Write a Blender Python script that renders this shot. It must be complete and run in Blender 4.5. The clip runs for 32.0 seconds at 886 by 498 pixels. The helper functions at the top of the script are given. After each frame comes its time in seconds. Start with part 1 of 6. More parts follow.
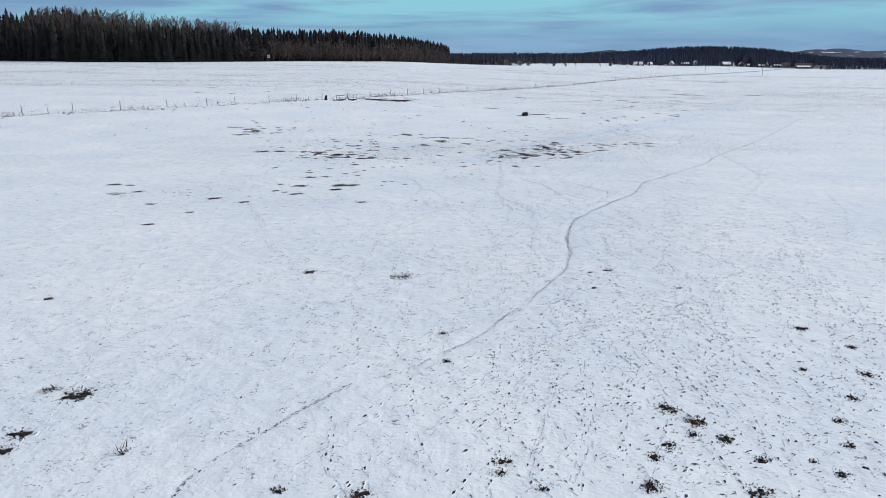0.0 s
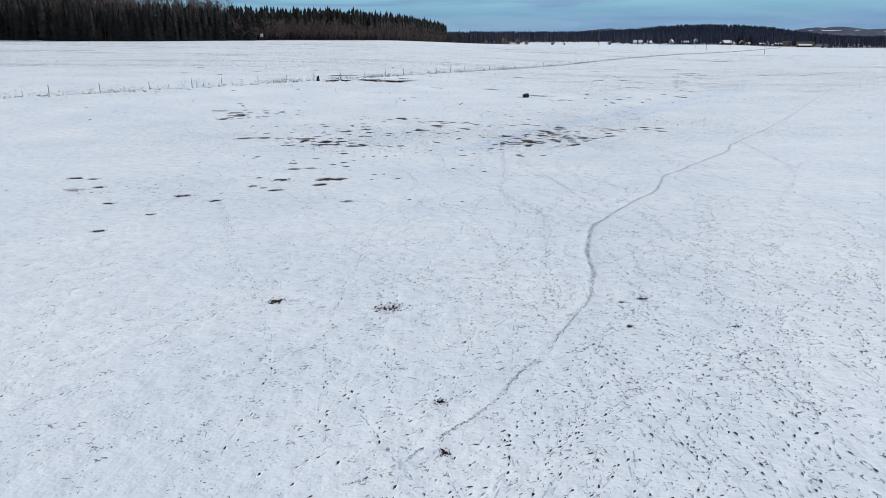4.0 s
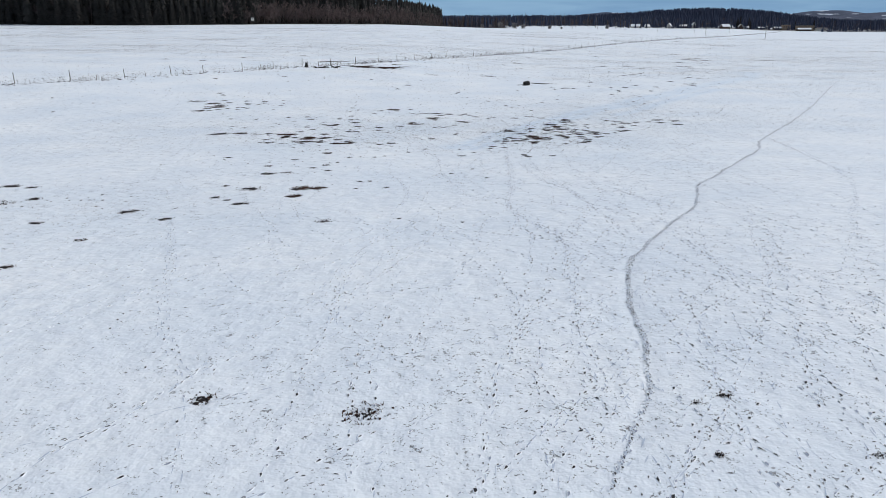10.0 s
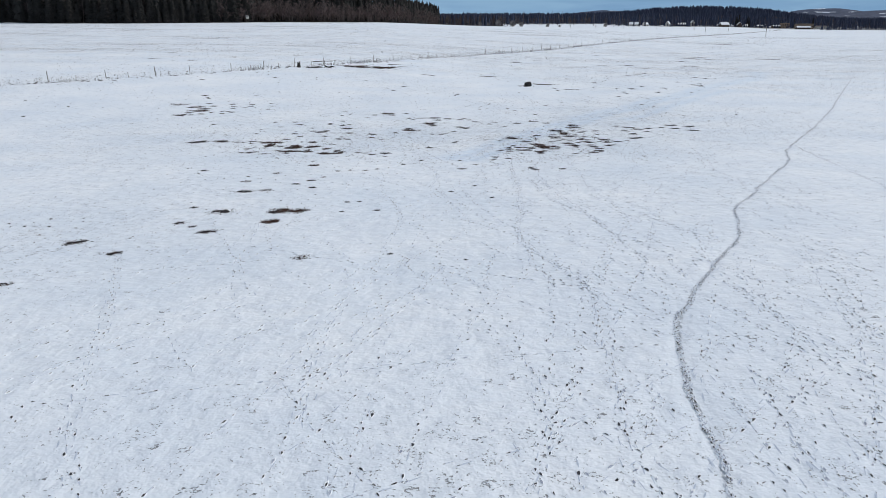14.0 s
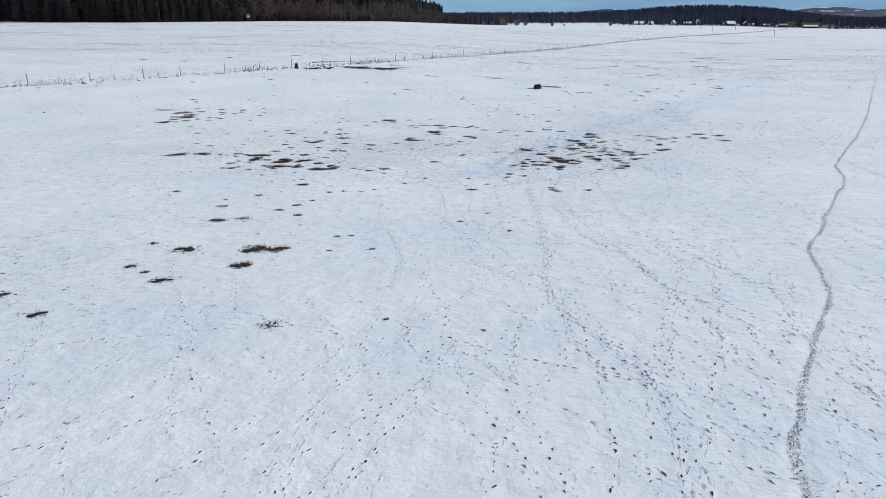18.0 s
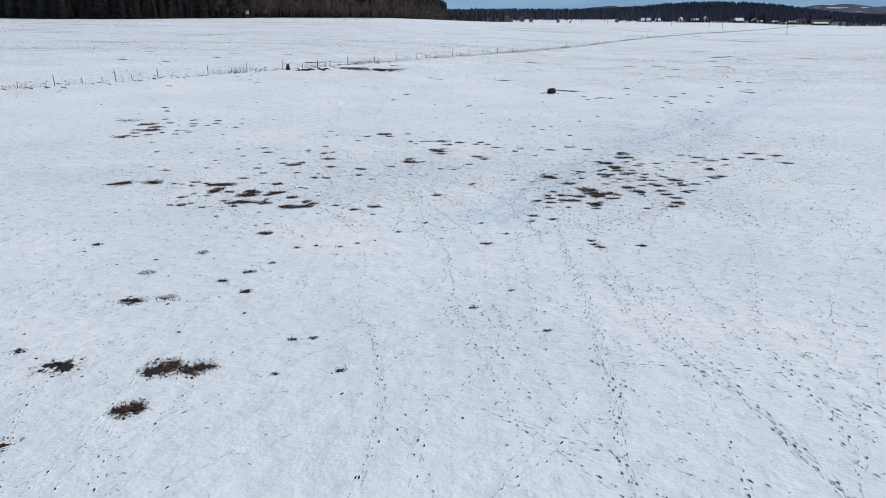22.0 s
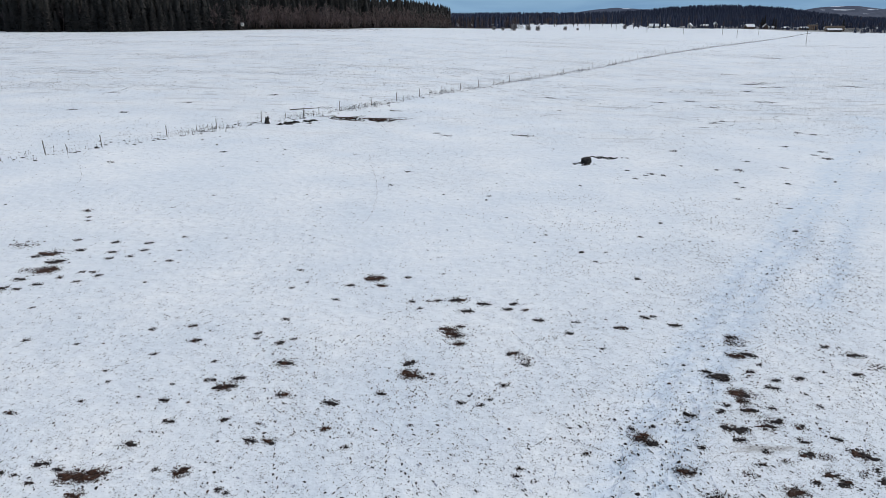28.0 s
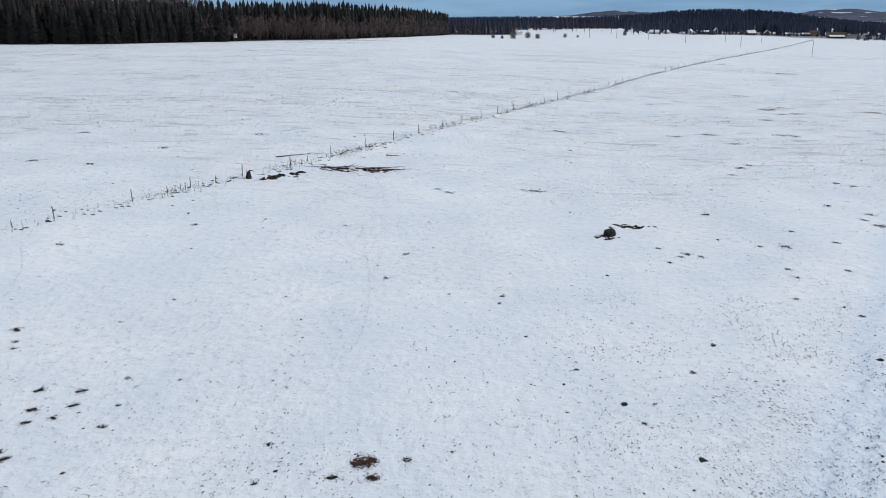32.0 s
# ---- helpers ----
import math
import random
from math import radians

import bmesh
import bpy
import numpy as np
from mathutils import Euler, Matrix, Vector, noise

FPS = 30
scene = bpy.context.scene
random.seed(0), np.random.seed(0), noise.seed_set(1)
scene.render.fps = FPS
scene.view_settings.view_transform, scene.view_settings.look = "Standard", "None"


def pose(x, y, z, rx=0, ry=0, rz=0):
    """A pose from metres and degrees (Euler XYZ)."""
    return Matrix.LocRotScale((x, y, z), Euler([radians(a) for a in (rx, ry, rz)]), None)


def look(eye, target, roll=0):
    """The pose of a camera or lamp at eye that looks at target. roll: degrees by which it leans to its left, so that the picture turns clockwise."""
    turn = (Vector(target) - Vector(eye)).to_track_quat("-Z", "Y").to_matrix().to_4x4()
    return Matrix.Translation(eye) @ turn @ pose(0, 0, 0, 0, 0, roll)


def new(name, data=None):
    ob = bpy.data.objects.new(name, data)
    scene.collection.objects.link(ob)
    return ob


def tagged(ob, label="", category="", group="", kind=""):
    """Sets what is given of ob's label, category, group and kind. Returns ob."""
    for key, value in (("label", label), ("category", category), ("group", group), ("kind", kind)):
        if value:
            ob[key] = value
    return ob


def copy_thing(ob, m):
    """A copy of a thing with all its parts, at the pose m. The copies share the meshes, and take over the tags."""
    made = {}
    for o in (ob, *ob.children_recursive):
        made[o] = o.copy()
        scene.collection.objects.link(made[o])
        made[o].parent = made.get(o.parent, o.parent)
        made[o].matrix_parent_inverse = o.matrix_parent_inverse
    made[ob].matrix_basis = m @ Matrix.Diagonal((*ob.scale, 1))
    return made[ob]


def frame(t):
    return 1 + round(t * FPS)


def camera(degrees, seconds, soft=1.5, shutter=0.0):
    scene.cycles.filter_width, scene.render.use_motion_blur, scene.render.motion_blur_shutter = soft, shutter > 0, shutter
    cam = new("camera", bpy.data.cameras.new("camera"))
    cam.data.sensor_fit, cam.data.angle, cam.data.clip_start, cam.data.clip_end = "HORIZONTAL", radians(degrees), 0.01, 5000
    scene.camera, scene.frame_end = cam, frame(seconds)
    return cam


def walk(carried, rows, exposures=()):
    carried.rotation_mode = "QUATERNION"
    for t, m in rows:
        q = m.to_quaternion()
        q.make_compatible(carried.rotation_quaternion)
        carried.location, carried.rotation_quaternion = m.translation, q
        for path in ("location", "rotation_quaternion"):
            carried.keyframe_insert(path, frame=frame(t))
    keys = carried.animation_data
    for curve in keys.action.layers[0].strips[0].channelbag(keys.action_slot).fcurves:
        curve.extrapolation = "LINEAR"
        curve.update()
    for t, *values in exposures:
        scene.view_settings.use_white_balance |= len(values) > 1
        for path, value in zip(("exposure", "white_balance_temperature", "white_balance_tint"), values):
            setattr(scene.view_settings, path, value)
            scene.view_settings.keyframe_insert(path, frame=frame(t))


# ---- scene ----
cam = camera(65.0, 32.0, soft=0.8)
METRES, EYE, TILT, LEAN, TURN = 81.0, 9.0, -15.4, 0.0, 0.0
ROWS = [
    (0.0, 0.0, 0.0, 0.0, 0.0, 0.0, -0.0),
    (0.5, -0.0, 0.0095, 0.0027, -0.02, 0.4, -0.01),
    (1.0, -0.0001, 0.019, 0.0053, -0.05, 0.75, -0.01),
    (1.5, -0.0001, 0.0285, 0.0079, -0.08, 0.86, -0.01),
    (2.0, -0.0001, 0.0377, 0.0103, -0.11, 0.86, -0.0),
    (2.5, -0.0001, 0.0468, 0.0127, -0.13, 0.84, 0.01),
    (3.0, 0.0, 0.0558, 0.0151, -0.15, 0.38, 0.04),
    (3.5, 0.0001, 0.0649, 0.0175, -0.18, -0.43, 0.07),
    (4.0, 0.0002, 0.0739, 0.0199, -0.21, -1.62, 0.12),
    (4.5, 0.0001, 0.083, 0.0224, -0.26, -2.66, 0.15),
    (6.5, -0.0, 0.118, 0.0318, -0.4, -3.03, 0.16),
    (7.0, 0.0001, 0.1262, 0.0341, -0.41, -3.01, 0.19),
    (7.5, 0.0001, 0.1341, 0.0362, -0.43, -2.98, 0.18),
    (8.0, 0.0001, 0.1417, 0.0384, -0.45, -2.95, 0.2),
    (8.5, 0.0002, 0.1491, 0.0404, -0.48, -2.92, 0.2),
    (9.0, 0.0003, 0.1563, 0.0424, -0.51, -2.89, 0.22),
    (9.5, 0.0003, 0.1635, 0.0443, -0.53, -2.86, 0.23),
    (10.0, 0.0001, 0.1705, 0.0462, -0.57, -2.83, 0.23),
    (10.5, 0.0, 0.1779, 0.048, -0.61, -2.82, 0.23),
    (11.0, 0.0, 0.1856, 0.0502, -0.62, -2.83, 0.24),
    (11.5, -0.0001, 0.1939, 0.0525, -0.65, -2.85, 0.24),
    (12.0, -0.0001, 0.2027, 0.0549, -0.67, -2.88, 0.24),
    (12.5, 0.0001, 0.2123, 0.0576, -0.7, -2.9, 0.24),
    (13.0, 0.0003, 0.2225, 0.0605, -0.73, -2.93, 0.25),
    (13.5, 0.0002, 0.2329, 0.0635, -0.75, -2.96, 0.27),
    (14.0, -0.0002, 0.2435, 0.0665, -0.78, -2.98, 0.28),
    (14.5, -0.0007, 0.2541, 0.0694, -0.81, -2.99, 0.29),
    (16.5, -0.0022, 0.2966, 0.0807, -0.61, -3.02, 0.22),
    (17.0, -0.0023, 0.3074, 0.0837, -0.51, -3.03, 0.22),
    (17.5, -0.0023, 0.319, 0.0869, -0.52, -3.04, 0.22),
    (18.0, -0.0022, 0.3311, 0.0903, -0.53, -3.06, 0.22),
    (18.5, -0.0021, 0.3435, 0.0937, -0.56, -3.08, 0.23),
    (19.0, -0.0019, 0.3568, 0.0973, -0.59, -3.1, 0.23),
    (19.5, -0.0017, 0.3721, 0.1015, -0.6, -3.12, 0.25),
    (20.0, -0.0015, 0.3895, 0.1064, -0.64, -3.16, 0.24),
    (20.5, -0.0015, 0.409, 0.1118, -0.65, -3.19, 0.24),
    (21.0, -0.0015, 0.4302, 0.1178, -0.68, -3.24, 0.22),
    (21.5, -0.0016, 0.4528, 0.1241, -0.7, -3.26, 0.22),
    (22.0, -0.002, 0.4768, 0.1309, -0.25, -3.31, 0.1),
    (22.5, -0.0022, 0.502, 0.138, 0.17, -3.32, 0.0),
    (23.0, -0.0028, 0.5282, 0.1455, 0.32, -3.32, -0.06),
    (23.5, -0.0037, 0.5534, 0.1555, 0.29, -3.33, -0.07),
    (24.0, -0.0046, 0.5775, 0.1672, 0.27, -3.35, -0.07),
    (24.5, -0.0052, 0.6009, 0.1794, 0.24, -3.36, -0.07),
    (26.5, -0.0091, 0.6891, 0.2405, 0.06, -3.35, 0.06),
    (27.0, -0.01, 0.7097, 0.2571, 0.04, -3.33, 0.03),
    (27.5, -0.0107, 0.7301, 0.2729, 0.02, -3.29, 0.04),
    (28.0, -0.0116, 0.7495, 0.2881, -0.01, -3.23, 0.06),
    (28.5, -0.0122, 0.7686, 0.3024, -0.02, -3.2, 0.09),
    (29.0, -0.0132, 0.7876, 0.3163, -0.06, -3.18, 0.11),
    (29.5, -0.0141, 0.8067, 0.3301, -0.09, -3.14, 0.11),
    (30.0, -0.0148, 0.8253, 0.3441, -0.11, -3.13, 0.09),
    (30.5, -0.0159, 0.8439, 0.3582, -0.14, -3.14, 0.08),
    (31.0, -0.017, 0.8625, 0.3723, -0.15, -3.15, 0.08),
    (31.5, -0.0181, 0.8811, 0.3864, -0.18, -3.13, 0.08),
    (32.0, -0.0193, 0.8993, 0.4004, -0.2, -3.11, 0.09),
]
walk(cam, [(t, pose(0, 0, EYE, TILT, LEAN, TURN) @ pose(METRES * x, METRES * y, METRES * z, 90 + pitch, roll, yaw)) for t, x, y, z, yaw, pitch, roll in ROWS],
     exposures=[(0.0, 0.275), (32.0, 0.23)])

# ---- sky and sun ----
SUN_ELEVATION, SUN_TURN = 27.0, 80.0   # degrees; the turn is clockwise from +y
world = bpy.data.worlds.new("winter_sky")
scene.world = world
world.use_nodes = True
wn, wl = world.node_tree.nodes, world.node_tree.links
wn.clear()
w_out, w_bg = wn.new("ShaderNodeOutputWorld"), wn.new("ShaderNodeBackground")
w_sky = wn.new("ShaderNodeTexSky")
w_sky.sky_type, w_sky.sun_disc = "NISHITA", False
w_sky.sun_elevation, w_sky.sun_rotation = radians(SUN_ELEVATION), radians(SUN_TURN)
w_sky.air_density, w_sky.dust_density, w_sky.ozone_density = 1.0, 0.3, 2.0
w_co = wn.new("ShaderNodeTexCoord")
w_sep = wn.new("ShaderNodeSeparateXYZ")
wl.new(w_co.outputs["Generated"], w_sep.inputs["Vector"])


def w_noise(scale, detail, stretch, distort=0.3):
    mp, nz = wn.new("ShaderNodeMapping"), wn.new("ShaderNodeTexNoise")
    mp.inputs["Scale"].default_value = (scale, scale, scale * stretch)
    nz.inputs["Scale"].default_value, nz.inputs["Detail"].default_value = 1.0, detail
    nz.inputs["Roughness"].default_value, nz.inputs["Distortion"].default_value = 0.55, distort
    wl.new(w_co.outputs["Generated"], mp.inputs["Vector"])
    wl.new(mp.outputs["Vector"], nz.inputs["Vector"])
    return nz.outputs["Fac"]


def w_range(value, low, high, a=0.0, b=1.0):
    n = wn.new("ShaderNodeMapRange")
    wl.new(value, n.inputs["Value"])
    for key, v in (("From Min", low), ("From Max", high), ("To Min", a), ("To Max", b)):
        n.inputs[key].default_value = v
    return n.outputs["Result"]


def w_blend(fac, a, b):
    n = wn.new("ShaderNodeMix")
    n.data_type = "RGBA"
    for sock, v in ((n.inputs[0], fac), (n.inputs[6], a), (n.inputs[7], b)):
        if isinstance(v, bpy.types.NodeSocket):
            wl.new(v, sock)
        else:
            sock.default_value = v
    return n.outputs[2]


clear = w_blend(w_range(w_sep.outputs["Z"], 0.07, 0.30), (3.0, 6.5, 7.9, 1), w_sky.outputs["Color"])
grey = w_blend(w_range(w_noise(5.0, 5.0, 9.0), 0.40, 0.62), (2.1, 3.75, 5.9, 1), (2.75, 4.6, 6.7, 1))
veil = w_blend(w_range(w_sep.outputs["Z"], 0.10, 0.5), grey, (8.6, 8.5, 8.8, 1))
cover_low = w_range(w_noise(2.6, 7.0, 15.0), 0.42, 0.58)
banked = w_range(w_sep.outputs["Z"], 0.022, 0.06, 1.0, 0.0)
w_both = wn.new("ShaderNodeMath")
w_both.operation = "MAXIMUM"
wl.new(cover_low, w_both.inputs[0])
wl.new(banked, w_both.inputs[1])
wl.new(w_blend(w_both.outputs["Value"], clear, veil), w_bg.inputs["Color"])
w_bg.inputs["Strength"].default_value = 0.075
wl.new(w_bg.outputs["Background"], w_out.inputs["Surface"])

sun = new("sun", bpy.data.lights.new("sun", "SUN"))
sun.data.energy, sun.data.angle, sun.data.color = 2.3, radians(12), (1.0, 0.95, 0.885)
sun_from = Vector((math.sin(radians(SUN_TURN)) * math.cos(radians(SUN_ELEVATION)),
                   math.cos(radians(SUN_TURN)) * math.cos(radians(SUN_ELEVATION)), math.sin(radians(SUN_ELEVATION))))
sun.matrix_world = look(sun_from * 100, (0, 0, 0))

# ---- materials ----
def material(name, rough=0.85):
    m = bpy.data.materials.new(name)
    m.use_nodes = True
    nt = m.node_tree
    bsdf = nt.nodes["Principled BSDF"]
    bsdf.inputs["Roughness"].default_value = rough
    return m, nt, bsdf


def node(nt, kind, inputs=None, **settings):
    n = nt.nodes.new(kind)
    for key, value in settings.items():
        setattr_safe(n, key, value)
    for key, value in (inputs or {}).items():
        if isinstance(value, bpy.types.NodeSocket):
            nt.links.new(value, n.inputs[key])
        else:
            n.inputs[key].default_value = value
    return n


def setattr_safe(n, key, value):
    if key == "operation":
        n.operation = value
    elif key == "data_type":
        n.data_type = value
    elif key == "blend_type":
        n.blend_type = value
    elif key == "feature":
        n.feature = value
    elif key == "attribute_name":
        n.attribute_name = value


def noise_of(nt, where, scale, detail=4.0, rough=0.55, distort=0.0):
    return node(nt, "ShaderNodeTexNoise", {"Vector": where, "Scale": scale, "Detail": detail, "Roughness": rough, "Distortion": distort}).outputs["Fac"]


def calc(nt, op, a, b=0.0, clamp=False):
    n = node(nt, "ShaderNodeMath", {0: a, 1: b}, operation=op)
    n.use_clamp = clamp
    return n.outputs[0]


def ramp(nt, value, low, high, to_low=0.0, to_high=1.0):
    return node(nt, "ShaderNodeMapRange", {"Value": value, "From Min": low, "From Max": high, "To Min": to_low, "To Max": to_high}).outputs["Result"]


def blend(nt, fac, a, b):
    n = node(nt, "ShaderNodeMix", {}, data_type="RGBA")
    for sock, value in ((n.inputs[0], fac), (n.inputs[6], a), (n.inputs[7], b)):
        if isinstance(value, bpy.types.NodeSocket):
            nt.links.new(value, sock)
        else:
            sock.default_value = value if not isinstance(value, tuple) else (*value, 1.0)[:4]
    return n.outputs[2]


def relief(nt, bsdf, height, strength, distance):
    b = node(nt, "ShaderNodeBump", {"Height": height, "Strength": strength, "Distance": distance})
    nt.links.new(b.outputs["Normal"], bsdf.inputs["Normal"])


def mottled(name, dark, light, scale, rough=0.85, bump=0.4, far=0.01, stretch=(1, 1, 1), island=0.0, metal=0.0, gloss=0.3):
    """A rough surface whose colour wanders between two tones at two scales."""
    m, nt, bsdf = material(name, rough)
    co = node(nt, "ShaderNodeTexCoord").outputs["Object"]
    mp = node(nt, "ShaderNodeMapping", {"Vector": co, "Scale": stretch}).outputs["Vector"]
    big, fine = noise_of(nt, mp, scale * 0.25, 3), noise_of(nt, mp, scale * 2.0, 5, 0.65)
    f = calc(nt, "ADD", calc(nt, "MULTIPLY", big, 0.55), calc(nt, "MULTIPLY", fine, 0.45))
    f = ramp(nt, f, 0.34, 0.66)
    if island:
        one = node(nt, "ShaderNodeNewGeometry").outputs["Random Per Island"]
        f = calc(nt, "ADD", calc(nt, "MULTIPLY", f, 1 - island), calc(nt, "MULTIPLY", one, island))
    nt.links.new(blend(nt, f, dark, light), bsdf.inputs["Base Color"])
    bsdf.inputs["Metallic"].default_value = metal
    bsdf.inputs["Specular IOR Level"].default_value = gloss
    relief(nt, bsdf, fine, bump, far)
    return m


def snow_material():
    """Thin old snow: trodden pits, grass tips coming through, bare earth where the mask says so."""
    m, nt, bsdf = material("snow_field", 0.75)
    co = node(nt, "ShaderNodeTexCoord").outputs["Object"]
    flat = node(nt, "ShaderNodeMapping", {"Vector": co, "Scale": (1, 1, 0)}).outputs["Vector"]
    tone, mid, fine = noise_of(nt, flat, 0.09, 4), noise_of(nt, flat, 1.1, 4, 0.6), noise_of(nt, flat, 9.0, 5, 0.65)
    masks = node(nt, "ShaderNodeAttribute", attribute_name="cover")
    split = node(nt, "ShaderNodeSeparateColor", {"Color": masks.outputs["Color"]})
    bare, trail, rough = split.outputs[0], split.outputs[1], split.outputs[2]
    white = blend(nt, ramp(nt, tone, 0.3, 0.7), (0.672, 0.752, 0.835), (0.815, 0.862, 0.90))
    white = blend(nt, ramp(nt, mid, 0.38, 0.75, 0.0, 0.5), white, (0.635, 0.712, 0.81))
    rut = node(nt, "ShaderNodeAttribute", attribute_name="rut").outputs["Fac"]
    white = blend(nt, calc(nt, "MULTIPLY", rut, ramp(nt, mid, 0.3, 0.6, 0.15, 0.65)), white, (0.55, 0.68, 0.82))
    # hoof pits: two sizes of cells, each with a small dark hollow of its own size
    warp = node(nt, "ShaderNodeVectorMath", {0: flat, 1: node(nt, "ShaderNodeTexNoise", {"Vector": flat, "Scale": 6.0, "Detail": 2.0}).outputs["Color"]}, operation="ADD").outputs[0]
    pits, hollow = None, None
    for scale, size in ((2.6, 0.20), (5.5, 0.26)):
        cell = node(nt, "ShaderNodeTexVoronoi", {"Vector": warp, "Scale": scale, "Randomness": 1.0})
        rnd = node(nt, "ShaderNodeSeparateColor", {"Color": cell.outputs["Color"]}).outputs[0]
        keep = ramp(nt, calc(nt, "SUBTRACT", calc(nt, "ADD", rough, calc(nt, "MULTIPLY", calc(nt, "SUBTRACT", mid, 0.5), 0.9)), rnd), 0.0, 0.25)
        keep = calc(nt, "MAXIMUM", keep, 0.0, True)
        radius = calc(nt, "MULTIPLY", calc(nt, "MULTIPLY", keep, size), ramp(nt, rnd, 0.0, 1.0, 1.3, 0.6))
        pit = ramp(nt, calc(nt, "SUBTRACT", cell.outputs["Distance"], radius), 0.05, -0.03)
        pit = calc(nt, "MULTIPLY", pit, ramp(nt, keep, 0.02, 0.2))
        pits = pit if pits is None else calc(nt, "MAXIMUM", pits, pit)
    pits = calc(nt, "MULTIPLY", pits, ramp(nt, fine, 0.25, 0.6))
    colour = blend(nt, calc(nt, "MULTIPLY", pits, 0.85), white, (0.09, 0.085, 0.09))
    # grass tips
    tips = ramp(nt, calc(nt, "ADD", noise_of(nt, flat, 16.0, 4, 0.7), calc(nt, "MULTIPLY", calc(nt, "SUBTRACT", rough, 0.55), 0.34)), 0.672, 0.70)
    colour = blend(nt, calc(nt, "MULTIPLY", tips, 0.85), colour, (0.07, 0.062, 0.055))
    # wind-blown thin streaks
    strip = node(nt, "ShaderNodeMapping", {"Vector": co, "Rotation": (0, 0, radians(12)), "Scale": (0.22, 0.75, 0)}).outputs["Vector"]
    thin = ramp(nt, calc(nt, "ADD", noise_of(nt, strip, 1.0, 8, 0.72), calc(nt, "MULTIPLY", calc(nt, "SUBTRACT", rough, 0.6), 0.36)), 0.63, 0.74)
    colour = blend(nt, calc(nt, "MULTIPLY", thin, 0.55), colour, (0.17, 0.15, 0.125))
    far_strip = node(nt, "ShaderNodeMapping", {"Vector": co, "Rotation": (0, 0, radians(-7)), "Scale": (0.10, 0.36, 0)}).outputs["Vector"]
    stubbly = calc(nt, "MULTIPLY", ramp(nt, noise_of(nt, far_strip, 1.0, 7, 0.66, 0.6), 0.54, 0.62), calc(nt, "MULTIPLY", ramp(nt, rough, 0.30, 0.48), ramp(nt, node(nt, "ShaderNodeSeparateXYZ", {"Vector": co}).outputs[1], 150.0, 195.0)))
    colour = blend(nt, calc(nt, "MULTIPLY", stubbly, 0.42), colour, (0.25, 0.26, 0.28))
    # trodden path: dirty churned snow
    churn = ramp(nt, noise_of(nt, flat, 10.0, 4, 0.7), 0.42, 0.56)
    path = ramp(nt, calc(nt, "ADD", trail, calc(nt, "MULTIPLY", calc(nt, "SUBTRACT", fine, 0.5), 0.8)), 0.60, 0.78)
    colour = blend(nt, calc(nt, "MULTIPLY", path, ramp(nt, churn, 0.0, 1.0, 0.0, 0.3)), colour, (0.18, 0.16, 0.21))
    # bare earth and old grass
    edge = calc(nt, "ADD", bare, calc(nt, "MULTIPLY", calc(nt, "SUBTRACT", noise_of(nt, flat, 4.0, 8, 0.78), 0.5), 2.3))
    open_ = calc(nt, "MULTIPLY", ramp(nt, edge, 0.47, 0.56), ramp(nt, bare, 0.03, 0.12))
    earth = blend(nt, ramp(nt, fine, 0.35, 0.65), (0.014, 0.011, 0.011), (0.045, 0.031, 0.026))
    straw = blend(nt, ramp(nt, fine, 0.35, 0.65), (0.014, 0.009, 0.008), (0.066, 0.031, 0.022))
    earth = blend(nt, masks.outputs["Alpha"], earth, straw)
    colour = blend(nt, open_, colour, earth)
    # dark floor colour: needle litter, with the shade under the trees painted in
    litter = node(nt, "ShaderNodeAttribute", attribute_name="litter").outputs["Fac"]
    floor = blend(nt, ramp(nt, mid, 0.3, 0.7), (0.02, 0.016, 0.012), (0.06, 0.045, 0.033))
    colour = blend(nt, litter, colour, floor)
    nt.links.new(colour, bsdf.inputs["Base Color"])
    dents = calc(nt, "SUBTRACT", calc(nt, "ADD", calc(nt, "MULTIPLY", mid, 1.2), calc(nt, "MULTIPLY", fine, 0.065)), calc(nt, "MULTIPLY", pits, 0.5))
    dents = calc(nt, "SUBTRACT", dents, calc(nt, "MULTIPLY", path, 0.6))
    blown = node(nt, "ShaderNodeMapping", {"Vector": co, "Rotation": (0, 0, radians(-42))}).outputs["Vector"]
    drift = node(nt, "ShaderNodeMapping", {"Vector": blown, "Scale": (0.36, 1.15, 0)}).outputs["Vector"]
    dents = calc(nt, "ADD", dents, calc(nt, "MULTIPLY", noise_of(nt, drift, 1.0, 2, 0.45), 0.6))
    relief(nt, bsdf, dents, 0.8, 0.13)
    return m


SNOW = snow_material()
# bluish tone that paints the shade inside furrows onto flat slivers
SCUFF = mottled("scuff_shade_snow", (0.36, 0.44, 0.57), (0.62, 0.69, 0.78), 6, 0.75, 0.4, 0.01, island=0.5)
# blue-grey shade of a trodden dent, painted on the flat print centre
HOLLOW = mottled("trodden_shade_hollow", (0.17, 0.20, 0.27), (0.46, 0.52, 0.62), 9, 0.7, 0.4, 0.01, island=0.6)
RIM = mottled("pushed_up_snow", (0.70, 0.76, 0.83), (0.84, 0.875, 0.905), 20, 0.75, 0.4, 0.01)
# near-black: bared soil plus the hollow's shade, both in the colour
PIT = mottled("shaded_soil_hollow", (0.010, 0.010, 0.012), (0.06, 0.062, 0.072), 9, 0.8, 0.3, 0.005, island=0.6)
EARTH = mottled("wet_dark_earth", (0.010, 0.009, 0.010), (0.032, 0.025, 0.025), 14, 0.85, 0.8, 0.03)
HAY = mottled("trodden_brown_hay", (0.014, 0.009, 0.008), (0.078, 0.037, 0.023), 12, 0.9, 0.9, 0.03)
